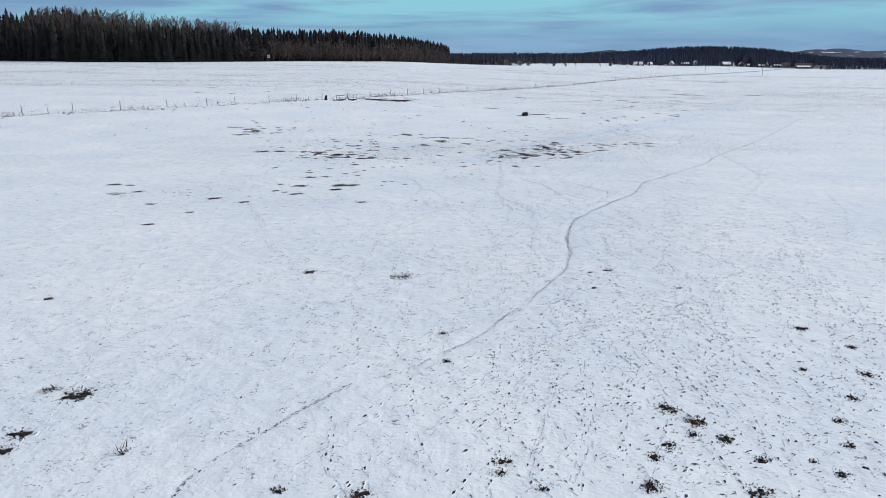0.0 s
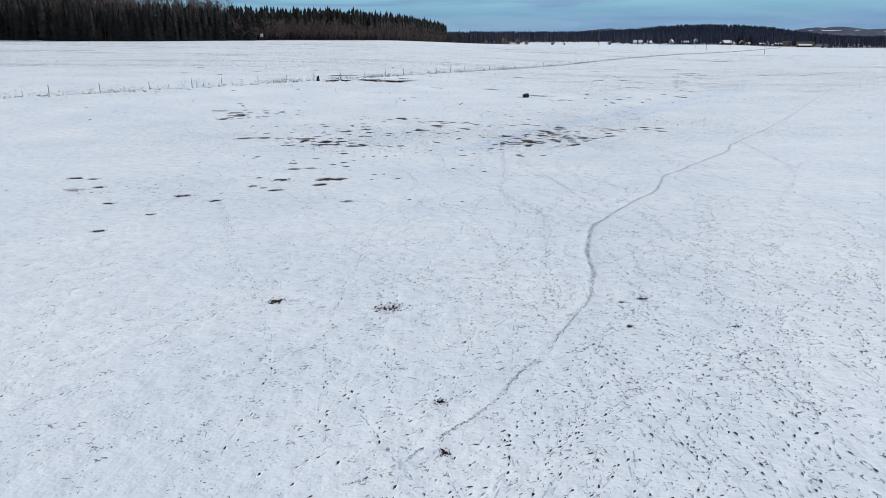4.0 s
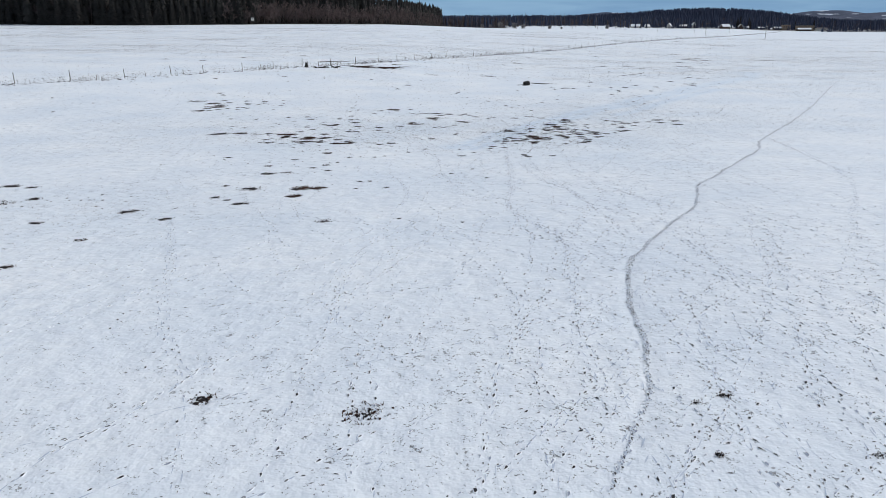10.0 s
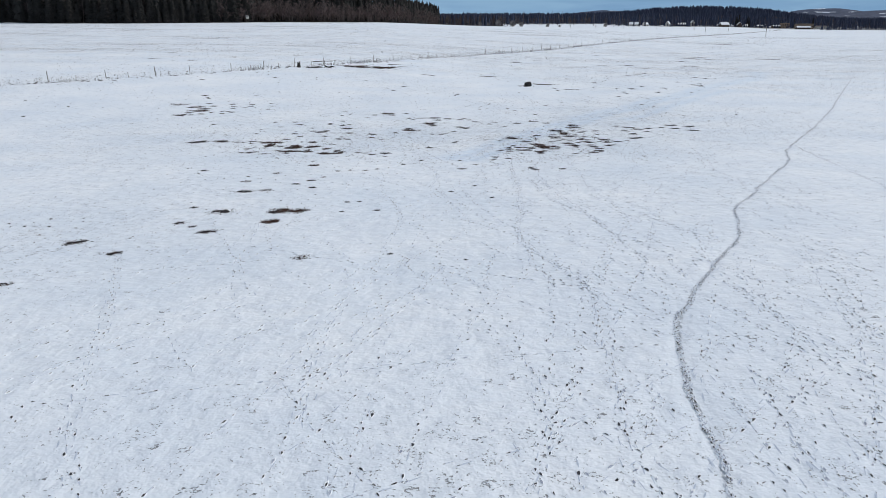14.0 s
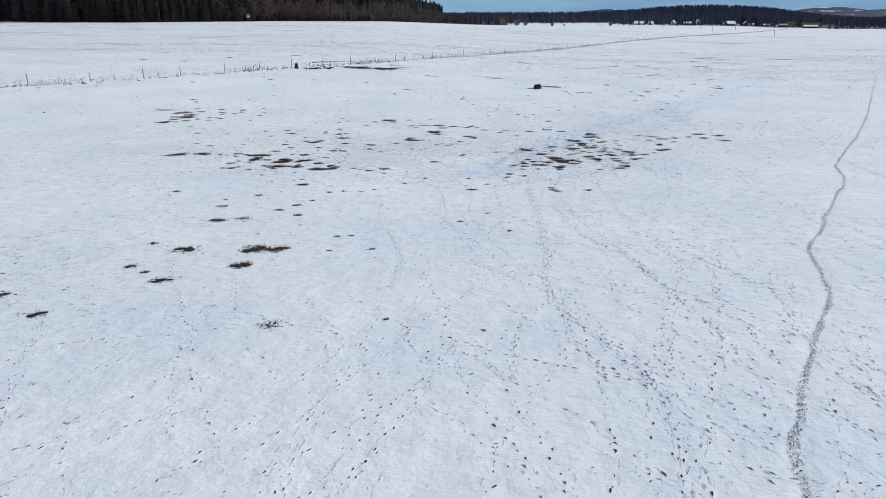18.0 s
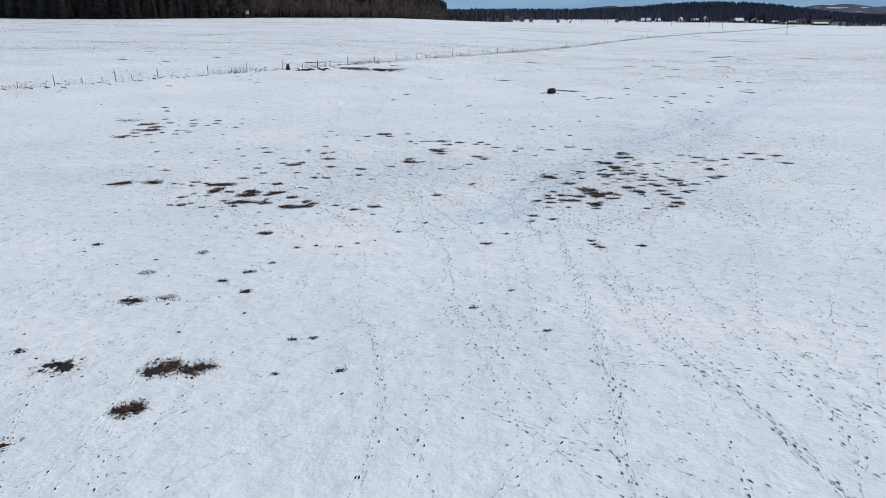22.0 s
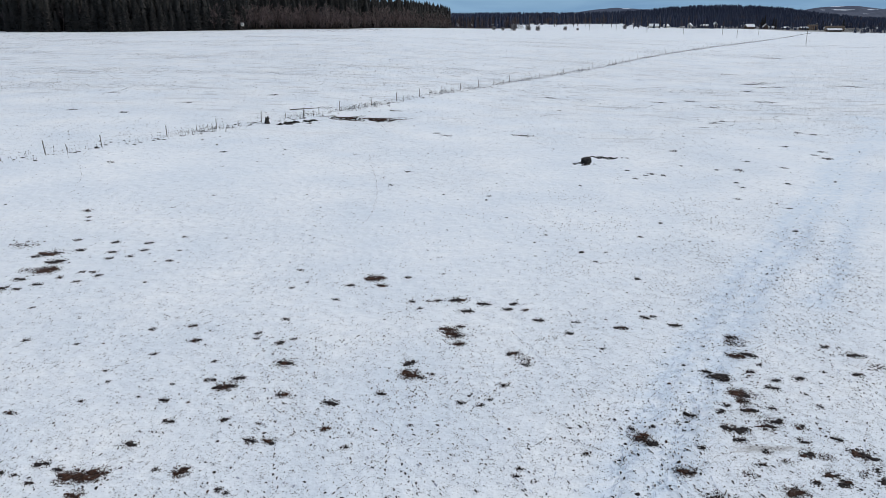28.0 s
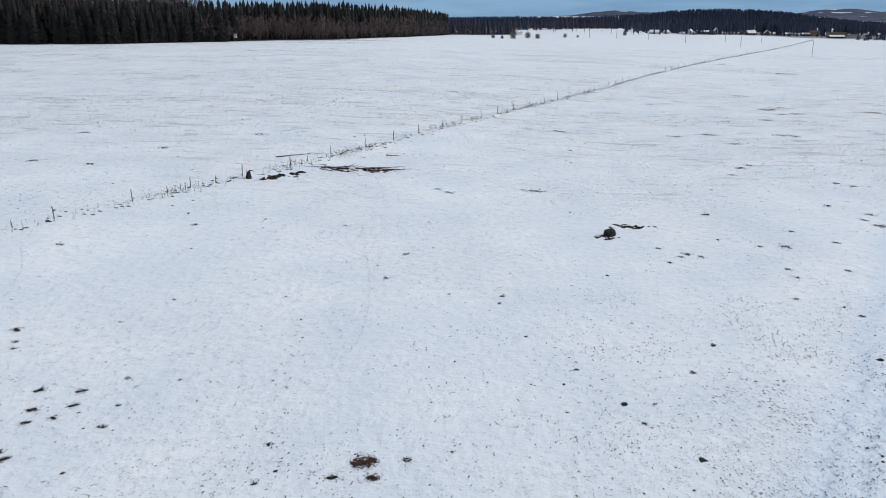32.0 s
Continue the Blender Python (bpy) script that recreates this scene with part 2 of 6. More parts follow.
BLADE = mottled("dead_grass_blade", (0.013, 0.009, 0.009), (0.074, 0.037, 0.026), 6, 0.9, 0.0, 0.01, island=0.6)
STUBBLE = mottled("grey_grass_stubble", (0.018, 0.018, 0.020), (0.055, 0.055, 0.056), 6, 0.9, 0.0, 0.01, island=0.6)
WEED = mottled("dry_weed_stalk", (0.02, 0.018, 0.017), (0.075, 0.062, 0.055), 6, 0.9, 0.0, 0.01, island=0.5)
POST = mottled("weathered_post_wood", (0.05, 0.043, 0.038), (0.14, 0.12, 0.10), 10, 0.9, 0.5, 0.01, (1, 1, 0.15))
WIRE = mottled("fence_wire", (0.10, 0.10, 0.10), (0.2, 0.19, 0.18), 10, 0.5, 0.0, 0.001, metal=0.8)
BARK = mottled("spruce_bark", (0.03, 0.024, 0.02), (0.08, 0.06, 0.05), 4, 0.95, 0.5, 0.03, (1, 1, 0.2))
NEEDLE = mottled("spruce_needles", (0.022, 0.022, 0.023), (0.040, 0.039, 0.037), 1.2, 0.95, 0.0, 0.01, island=0.35, gloss=0.05)
TWIG = mottled("bare_twigs", (0.038, 0.029, 0.033), (0.100, 0.077, 0.082), 1.0, 0.95, 0.0, 0.01, island=0.5, gloss=0.1)
# bluer and lifted, to put the haze of distance into the needle colour
HAZE_NEEDLE = mottled("far_haze_needles", (0.030, 0.038, 0.066), (0.046, 0.056, 0.092), 0.4, 0.95, 0.0, 0.01, island=0.35, gloss=0.1)
PALE_TWIG = mottled("grey_bush_twigs", (0.12, 0.115, 0.12), (0.27, 0.255, 0.255), 1.0, 0.95, 0.0, 0.01, island=0.5, gloss=0.1)
BROWN_TWIG = mottled("sunlit_birch_twigs", (0.065, 0.050, 0.052), (0.165, 0.128, 0.122), 1.0, 0.95, 0.0, 0.01, island=0.5, gloss=0.1)
BIRCH = mottled("birch_bark", (0.04, 0.034, 0.034), (0.17, 0.145, 0.135), 1.6, 0.9, 0.3, 0.01, (1, 1, 2.5))
STONE = mottled("dark_lichen_stone", (0.012, 0.012, 0.013), (0.036, 0.034, 0.034), 6, 0.9, 0.7, 0.03)
BRANCH = mottled("reddish_cut_branch", (0.02, 0.012, 0.01), (0.085, 0.043, 0.03), 8, 0.9, 0.3, 0.01, island=0.4)
CHAR = mottled("black_rotten_clods", (0.006, 0.006, 0.006), (0.03, 0.028, 0.026), 8, 0.9, 0.8, 0.03)
ROOF_SNOW = mottled("snow_on_roof", (0.70, 0.74, 0.80), (0.84, 0.86, 0.88), 0.8, 0.75, 0.2, 0.05)
SLATE = mottled("dark_roof_sheet", (0.06, 0.06, 0.065), (0.13, 0.12, 0.12), 1.0, 0.7, 0.2, 0.02, (1, 6, 1))
PLASTER = mottled("pale_plaster", (0.46, 0.44, 0.41), (0.64, 0.62, 0.58), 0.9, 0.9, 0.2, 0.01)
TIMBER = mottled("brown_board_wall", (0.05, 0.037, 0.032), (0.12, 0.085, 0.068), 1.5, 0.9, 0.3, 0.01, (4, 4, 0.4))
BRICK = mottled("orange_brick_wall", (0.20, 0.14, 0.10), (0.33, 0.25, 0.19), 1.5, 0.9, 0.2, 0.01)
GLASS_DARK = mottled("dark_window_glass", (0.02, 0.022, 0.028), (0.05, 0.055, 0.065), 0.5, 0.15, 0.0, 0.01)
# hill woods in blue-grey: distance haze is painted into their colour, snow fields between
HAZE_HILLWOOD, hill_nt, hill_bsdf = material("hazy_wooded_hill", 0.95)
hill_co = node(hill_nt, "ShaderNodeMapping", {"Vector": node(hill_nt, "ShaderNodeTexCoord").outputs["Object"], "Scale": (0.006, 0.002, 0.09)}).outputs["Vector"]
hazy_wood = blend(hill_nt, ramp(hill_nt, noise_of(hill_nt, hill_co, 4.0, 5, 0.6), 0.35, 0.65), (0.026, 0.040, 0.075), (0.050, 0.070, 0.125))
hill_nt.links.new(blend(hill_nt, ramp(hill_nt, noise_of(hill_nt, hill_co, 1.0, 3, 0.6), 0.64, 0.67), hazy_wood, (0.55, 0.62, 0.72)), hill_bsdf.inputs["Base Color"])

# ---- mesh helpers ----
def part(name, mesh, mats, parent=None, label="", m=None):
    ob = new(name, mesh)
    for one in mats if isinstance(mats, (list, tuple)) else [mats]:
        if one.name not in [k.name for k in mesh.materials]:
            mesh.materials.append(one)
    if parent is not None:
        ob.parent = parent
    if m is not None:
        ob.matrix_basis = m
    if label:
        ob["label"] = label
    return ob


def tri_mesh(name, verts, faces, mat_index=None, smooth=False):
    """A mesh of triangles or of quads from arrays."""
    verts, faces = np.asarray(verts, np.float32), np.asarray(faces, np.int32)
    me = bpy.data.meshes.new(name)
    n, k = faces.shape
    me.vertices.add(len(verts))
    me.vertices.foreach_set("co", verts.ravel())
    me.loops.add(n * k)
    me.loops.foreach_set("vertex_index", faces.ravel())
    me.polygons.add(n)
    me.polygons.foreach_set("loop_start", np.arange(0, n * k, k, dtype=np.int32))
    if mat_index is not None:
        me.polygons.foreach_set("material_index", np.asarray(mat_index, np.int32))
    me.polygons.foreach_set("use_smooth", np.full(n, smooth))
    me.update(calc_edges=True)
    me.validate()
    return me


class Pile:
    """Collects triangles, then makes one mesh of them."""

    def __init__(self):
        self.v, self.f, self.mi, self.n = [], [], [], 0

    def add(self, verts, faces, mi=0):
        self.v.append(np.asarray(verts, float).reshape(-1, 3))
        self.f.append(np.asarray(faces, int).reshape(-1, 3) + self.n)
        self.mi.append(np.full(len(self.f[-1]), mi) if np.isscalar(mi) else np.asarray(mi))
        self.n += len(self.v[-1])

    def tube(self, a, b, ra, rb, sides=5, mi=0):
        a, b = np.asarray(a, float), np.asarray(b, float)
        d = (b - a) / (np.linalg.norm(b - a) + 1e-9)
        u = np.cross(d, (0.31, 0.17, 0.93))
        u /= np.linalg.norm(u) + 1e-9
        w = np.cross(d, u)
        ang = np.arange(sides) * 2 * np.pi / sides
        ring = np.cos(ang)[:, None] * u + np.sin(ang)[:, None] * w
        i = np.arange(sides)
        j = (i + 1) % sides
        f = np.r_[np.c_[i, j, j + sides], np.c_[i, j + sides, i + sides], np.c_[i + sides, j + sides, np.full(sides, 2 * sides)]]
        self.add(np.r_[a + ra * ring, b + rb * ring, b[None]], f, mi)

    def box(self, lo, hi, mi=0):
        x0, y0, z0 = lo
        x1, y1, z1 = hi
        v = [(x0, y0, z0), (x1, y0, z0), (x1, y1, z0), (x0, y1, z0), (x0, y0, z1), (x1, y0, z1), (x1, y1, z1), (x0, y1, z1)]
        f = [(0, 2, 1), (0, 3, 2), (4, 5, 6), (4, 6, 7), (0, 1, 5), (0, 5, 4), (1, 2, 6), (1, 6, 5), (2, 3, 7), (2, 7, 6), (3, 0, 4), (3, 4, 7)]
        self.add(v, f, mi)

    def mesh(self, name, smooth=False):
        return tri_mesh(name, np.concatenate(self.v), np.concatenate(self.f), np.concatenate(self.mi), smooth)


def lattice(ix, iy, seed):
    h = np.sin(ix * 127.1 + iy * 311.7 + seed * 74.7) * 43758.5453
    return h - np.floor(h)


def value_noise(x, y, size, seed=0):
    x, y = np.asarray(x, float) / size, np.asarray(y, float) / size
    ix, iy = np.floor(x), np.floor(y)
    fx, fy = x - ix, y - iy
    fx, fy = fx * fx * (3 - 2 * fx), fy * fy * (3 - 2 * fy)
    a, b = lattice(ix, iy, seed), lattice(ix + 1, iy, seed)
    c, d = lattice(ix, iy + 1, seed), lattice(ix + 1, iy + 1, seed)
    return (a * (1 - fx) + b * fx) * (1 - fy) + (c * (1 - fx) + d * fx) * fy


def sig(v):
    return 1 / (1 + np.exp(-np.clip(v, -40, 40)))


# the foot of the wood on the rise: y over x
EDGE_X = (-900, -420, -318, -245, -189, -129, -69, -30, -4, 10, 14)
EDGE_Y = (640, 545, 512, 488, 497, 527, 562, 660, 830, 950, 2400)


def height(x, y):
    """The lie of the land: a gentle fall to a hollow, a rise to the wood, flat fields to the village, hills far off."""
    x, y = np.asarray(x, float), np.asarray(y, float)
    z = 0.034 - 3.122 * sig((y - 60) / 16) + 0.516 * sig((y - 118) / 14) - 1.631 * sig((y - 200) / 45)
    z = z + 7.973 * sig((y - 430) / 60) * sig(-(x - 0.2 * y) / 55) * sig(-(y - 800) / 120)
    z = z + 0.622 * np.tanh(x / 22) * np.exp(-((y - 52) / 24) ** 2) - 1.669 * np.tanh((x + 5) / 50) * sig((y - 140) / 25)
    z = z + 2.701 * sig(-(x + 45 - (y - 150) * 0.55) / 18) * sig((y - 115) / 15)
    back = y - np.interp(x, EDGE_X, EDGE_Y)
    z = z + 17.0 * sig((back - 55) / 18) * sig(-(x + 238) / 30) * sig((y - 300) / 30)
    z = z + (2.0 + 19.0 * np.exp(-((x - 700) / 300) ** 2) + 2.5 * np.sin(x / 90)) * sig((y - 1680 - 0.10 * x) / 40)
    z = z + 0.10 * (value_noise(x, y, 7.0, 1) - 0.5) + 0.045 * (value_noise(x, y, 2.2, 2) - 0.5) * sig(-(y - 108) / 2)
    return z


def z_at(x, y):
    return float(height(np.array([x]), np.array([y]))[0])


def smooth_line(points, step):
    """Points at even steps along a soft curve through the given ones."""
    p = np.array(points, float)
    q = np.r_[[2 * p[0] - p[1]], p, [2 * p[-1] - p[-2]]]
    out = []
    for i in range(1, len(q) - 2):
        t = np.linspace(0, 1, 24, endpoint=False)[:, None]
        out.append(0.5 * (2 * q[i] + (q[i + 1] - q[i - 1]) * t + (2 * q[i - 1] - 5 * q[i] + 4 * q[i + 1] - q[i + 2]) * t ** 2
                          + (3 * q[i] - q[i - 1] - 3 * q[i + 1] + q[i + 2]) * t ** 3))
    out = np.concatenate(out + [p[-1:]])
    run = np.r_[0, np.cumsum(np.hypot(*np.diff(out, axis=0).T))]
    s = np.arange(0, run[-1], step)
    return np.c_[np.interp(s, run, out[:, 0]), np.interp(s, run, out[:, 1])]


# ---- what lies on the field: bare spots (x, y, radius, 0 hay 1 earth 2 thin grass 3 tuft), paths and hoof tracks ----
BARE_A = [(-1.8, 13.1, 0.26, 1), (6.9, 13.2, 0.28, 1), (-3.6, 13.3, 0.15, 1), (2.2, 13.3, 0.12, 1), (4.6, 13.4, 0.21, 0), (1.3, 13.9, 0.14, 1), (9.1, 13.9, 0.17, 1), (8.7, 14.4, 0.11, 1), (1.4, 14.4, 0.21, 1), (7.5, 14.5, 0.14, 1), (5, 14.6, 0.19, 1), (-7.7, 14.9, 0.16, 3), (-10.6, 14.9, 0.25, 1), (9.9, 15.1, 0.14, 1), (5.5, 15.1, 0.2, 1), (7, 15.4, 0.23, 1), (6.3, 15.6, 0.16, 1), (-10.7, 15.7, 0.31, 1), (6.6, 16.3, 0.26, 0), (10.3, 16.3, 0.13, 1), (6.1, 17, 0.33, 1), (11.4, 17.6, 0.19, 1), (-10.4, 17.9, 0.46, 1), (-11.3, 18.3, 0.24, 2)]
BARE_B = [(12.8, 19.2, 0.24, 1), (11, 19.5, 0.12, 1), (0.1, 20.1, 0.15, 1), (13.5, 21.3, 0.18, 1), (0, 22.6, 0.16, 1), (12.7, 23, 0.25, 1), (-16, 26.7, 0.17, 1), (9.8, 27.4, 0.12, 1), (6.3, 27.5, 0.1, 1), (-1.8, 29.6, 0.48, 2), (6.6, 29.8, 0.11, 1), (7.5, 30.2, 0.2, 1), (-6.1, 30.4, 0.29, 1), (-18.6, 42.8, 0.36, 1), (-17.6, 47.3, 0.29, 1), (1.4, 49, 0.09, 1), (-6, 49.9, 0.35, 2), (-2, 50.3, 0.1, 1), (-21.9, 51.1, 0.37, 1), (-15.1, 51.8, 0.37, 1), (-18.1, 53.9, 0.55, 1), (-11.9, 55.5, 0.45, 1), (-13.1, 56.8, 0.22, 1), (-27.1, 56.8, 0.64, 2)]
BARE_C = [(-9, 57.3, 0.49, 0), (-14.1, 57.7, 0.34, 1), (-25.8, 58, 0.43, 1), (-5.3, 59.3, 0.12, 1), (-3.3, 59.5, 0.19, 1), (-7.9, 59.8, 0.55, 0), (-9, 59.9, 0.67, 0), (-12.5, 60.2, 0.69, 1), (-14.5, 61.4, 0.23, 1), (-5.3, 62, 0.16, 1), (-4.6, 62.1, 0.14, 1), (-28.2, 62.1, 0.39, 1), (3.6, 62.3, 0.14, 1), (-29.9, 62.6, 0.6, 1), (1.1, 64.9, 0.18, 1), (-12.7, 66.2, 0.58, 1), (-11.3, 66.4, 0.37, 2), (2.8, 66.8, 0.12, 1), (-8.3, 67.1, 0.26, 1), (-9.7, 68.5, 0.28, 1), (-8.8, 69.7, 0.29, 1), (-13.5, 69.8, 0.33, 2), (-8.1, 71, 0.17, 1), (-13.9, 71.8, 0.1, 1)]
BARE_D = [(-12, 72.9, 0.3, 2), (7.9, 73.2, 0.28, 1), (10, 73.2, 0.26, 1), (-7.4, 73.5, 0.18, 1), (-5.3, 73.6, 0.16, 1), (7.7, 73.7, 0.26, 1), (-6.5, 73.8, 0.12, 1), (2.2, 74, 0.32, 1), (-4.4, 74.2, 0.14, 1), (7.7, 74.4, 0.24, 1), (-18, 74.4, 0.29, 1), (3.4, 75.9, 0.17, 1), (-9.7, 76.3, 0.38, 0), (-2.4, 76.4, 0.2, 1), (-10.1, 78.3, 0.14, 1), (2.2, 78.3, 0.18, 1), (-1, 78.4, 0.16, 1), (5.1, 78.6, 0.22, 1), (6.4, 79, 0.28, 1), (5.4, 80, 0.33, 1), (-13.5, 80.1, 0.15, 1), (-4.2, 80.4, 0.15, 1), (12.7, 81.6, 0.25, 1), (-5.5, 81.6, 0.27, 0)]
BARE_E = [(9.6, 81.8, 0.29, 1), (-6.2, 82, 0.12, 1), (14.4, 82.1, 0.47, 1), (6.7, 82.2, 0.24, 2), (7.9, 82.2, 0.19, 1), (-15.1, 82.3, 0.26, 1), (-9.2, 82.3, 0.43, 0), (-9.8, 82.4, 0.53, 0), (-4.3, 82.4, 0.43, 1), (9.7, 82.5, 0.3, 1), (-8.6, 82.6, 0.43, 0), (15.2, 82.6, 0.21, 1), (-13.2, 82.6, 0.31, 1), (-9.8, 82.7, 0.29, 1), (-6.8, 82.7, 0.24, 1), (-17.3, 82.8, 0.22, 1), (-16.6, 82.8, 0.43, 1), (9.8, 83, 0.4, 0), (15, 83.1, 0.43, 1), (-16.1, 83.3, 0.19, 1), (-8.3, 83.3, 0.34, 1), (9.4, 83.3, 0.2, 1), (-11.5, 83.4, 0.41, 0), (-13.5, 83.5, 0.47, 0)]
BARE_F = [(10.2, 83.5, 0.2, 1), (-8.9, 83.5, 0.2, 1), (7, 83.6, 0.3, 0), (-12.1, 83.6, 0.26, 1), (-12.8, 83.7, 0.52, 0), (-8.8, 83.9, 0.3, 1), (-14.2, 84, 0.24, 1), (-11.6, 84, 0.21, 1), (-13.2, 84, 0.21, 1), (8.6, 84.1, 0.46, 1), (6.2, 84.1, 0.3, 1), (8, 84.2, 0.41, 1), (15.4, 84.5, 0.39, 1), (-11.5, 84.5, 0.18, 1), (11.2, 84.6, 0.48, 1), (7.2, 84.8, 0.36, 1), (-10, 85, 0.36, 0), (-17.3, 85, 0.29, 0), (9.2, 85.2, 0.37, 0), (10.4, 85.3, 0.43, 0), (-8.3, 85.4, 0.13, 1), (-15.8, 85.4, 0.2, 1), (13.4, 85.5, 0.28, 1), (8.6, 85.5, 0.24, 1)]
BARE_G = [(-13.3, 85.5, 0.6, 0), (11.8, 85.6, 0.27, 1), (15.1, 85.6, 0.46, 1), (8, 85.6, 0.32, 0), (7.1, 85.6, 0.26, 1), (-11.8, 85.6, 0.27, 1), (-13, 85.7, 0.55, 0), (-0.4, 85.8, 0.33, 0), (-11.6, 85.9, 0.27, 1), (10.7, 85.9, 0.44, 0), (-16.9, 86.1, 0.17, 1), (13.6, 86.2, 0.34, 1), (16.8, 86.2, 0.24, 1), (11.4, 86.2, 0.39, 0), (10.2, 86.2, 0.6, 0), (-15.8, 86.2, 0.23, 1), (-11.5, 86.3, 0.49, 0), (-12.8, 86.5, 0.42, 0), (-11.1, 86.5, 0.38, 0), (16.7, 86.5, 0.3, 1), (-14.6, 86.6, 0.4, 1), (-15.7, 86.6, 0.43, 1), (13.4, 86.6, 0.46, 0), (-13.2, 86.6, 0.45, 0)]
BARE_H = [(7.7, 86.7, 0.27, 1), (17.3, 86.7, 0.24, 1), (15.1, 86.7, 0.41, 1), (-13.2, 87, 0.34, 0), (-15.7, 87, 0.47, 0), (10.2, 87.1, 0.62, 0), (9.8, 87.6, 0.45, 2), (-15.6, 87.7, 0.36, 0), (13.1, 87.8, 0.47, 0), (-9.6, 87.9, 0.17, 1), (-10, 88.1, 0.2, 1), (14.2, 88.4, 0.27, 1), (15.4, 88.4, 0.43, 1), (17.2, 88.5, 0.44, 1), (-17.8, 88.5, 0.22, 1), (-15.7, 88.8, 0.43, 0), (-16.4, 88.9, 0.55, 0), (-18.7, 89, 0.16, 1), (2.1, 89, 0.22, 1), (11.8, 89, 0.3, 2), (16.5, 89, 0.25, 2), (15.1, 89, 0.43, 1), (18.2, 89, 0.39, 1), (-19.3, 89.1, 0.26, 1)]
BARE_I = [(-15.4, 89.1, 0.55, 0), (-23.1, 89.2, 0.9, 1), (17.2, 89.3, 0.26, 1), (-11.9, 89.3, 0.41, 0), (9.2, 89.3, 0.41, 0), (-13, 89.4, 0.18, 1), (-17.1, 89.4, 0.25, 1), (-21, 89.5, 0.66, 0), (2.3, 89.5, 0.2, 1), (12.6, 89.7, 0.24, 1), (-18, 89.8, 0.35, 1), (19.5, 89.9, 0.17, 1), (13.7, 89.9, 0.22, 2), (15.6, 90.3, 0.29, 2), (17.3, 90.4, 0.65, 1), (14.9, 90.5, 0.45, 1), (5.3, 90.6, 0.21, 1), (13.2, 90.7, 0.25, 1), (10.5, 91, 0.22, 1), (-5.3, 91.1, 0.21, 1), (-14.9, 91.3, 0.38, 1), (20.6, 91.3, 0.42, 1), (8.4, 91.4, 0.37, 1), (15.2, 91.5, 0.33, 1)]
BARE_J = [(12.4, 91.6, 0.32, 1), (-9.6, 91.6, 0.37, 1), (-8.8, 91.6, 0.37, 1), (16.8, 91.7, 0.33, 1), (20.3, 91.7, 0.28, 1), (21.3, 91.9, 0.49, 1), (8, 91.9, 0.49, 0), (12.9, 92.4, 0.39, 1), (12.4, 92.5, 0.52, 1), (7.8, 92.6, 0.19, 1), (-6.4, 92.6, 0.25, 0), (14.1, 92.7, 0.46, 1), (15.7, 92.7, 0.34, 1), (-2.5, 92.9, 0.15, 1), (-9.6, 93, 0.13, 1), (-13.9, 93.2, 0.3, 1), (14.5, 93.2, 0.54, 2), (14.9, 93.2, 0.34, 1), (-11.3, 93.3, 0.29, 1), (-21.7, 93.8, 0.29, 1), (10.9, 93.8, 0.33, 1), (12.5, 94.1, 0.3, 1), (13.9, 94.2, 0.48, 1), (15.1, 94.4, 0.24, 1)]
BARE_K = [(21.4, 94.6, 0.37, 1), (17.6, 94.6, 0.21, 1), (13, 94.7, 0.24, 1), (0.9, 94.7, 0.23, 1), (-18.8, 94.9, 0.18, 1), (-0.1, 94.9, 0.23, 1), (-6.5, 94.9, 0.46, 1), (-23.4, 95.1, 0.23, 1), (21.5, 95.1, 0.3, 1), (14, 95.1, 0.35, 0), (-14.8, 95.1, 0.31, 1), (1.4, 95.2, 0.16, 1), (-9, 95.7, 0.34, 0), (-4.1, 95.8, 0.3, 1), (14.2, 95.9, 0.64, 0), (-12.2, 96.5, 0.56, 0), (16.1, 96.5, 0.36, 1), (2.2, 96.6, 0.27, 1), (23.5, 96.7, 0.28, 1), (-15, 96.7, 0.14, 1), (-18.4, 96.9, 0.15, 1), (-13.2, 97.2, 0.29, 1), (16.6, 97.3, 0.3, 1), (-2.1, 97.4, 0.27, 1)]
BARE_L = [(-11.7, 97.4, 0.35, 1), (14, 97.4, 0.37, 1), (18, 97.5, 0.34, 1), (29, 97.6, 0.57, 1), (-1.5, 97.8, 0.17, 1), (13.8, 97.8, 0.66, 1), (-2.7, 97.8, 0.62, 0), (21.3, 97.9, 0.32, 1), (-19.1, 98.1, 0.15, 1), (19.6, 98.2, 0.16, 1), (15.7, 98.3, 0.3, 1), (13.3, 98.3, 0.3, 1), (23, 98.7, 0.57, 2), (3.7, 98.9, 0.28, 1), (-9.7, 99.1, 0.62, 1), (-2.8, 99.1, 0.5, 1), (16.5, 99.1, 0.19, 1), (-13.6, 99.2, 0.19, 1), (24.5, 99.4, 0.42, 1), (27.5, 99.4, 0.53, 1), (3.6, 99.6, 0.51, 2), (-17.3, 100.1, 0.23, 1), (26.2, 100.1, 0.34, 1), (15.7, 100.2, 0.47, 0)]
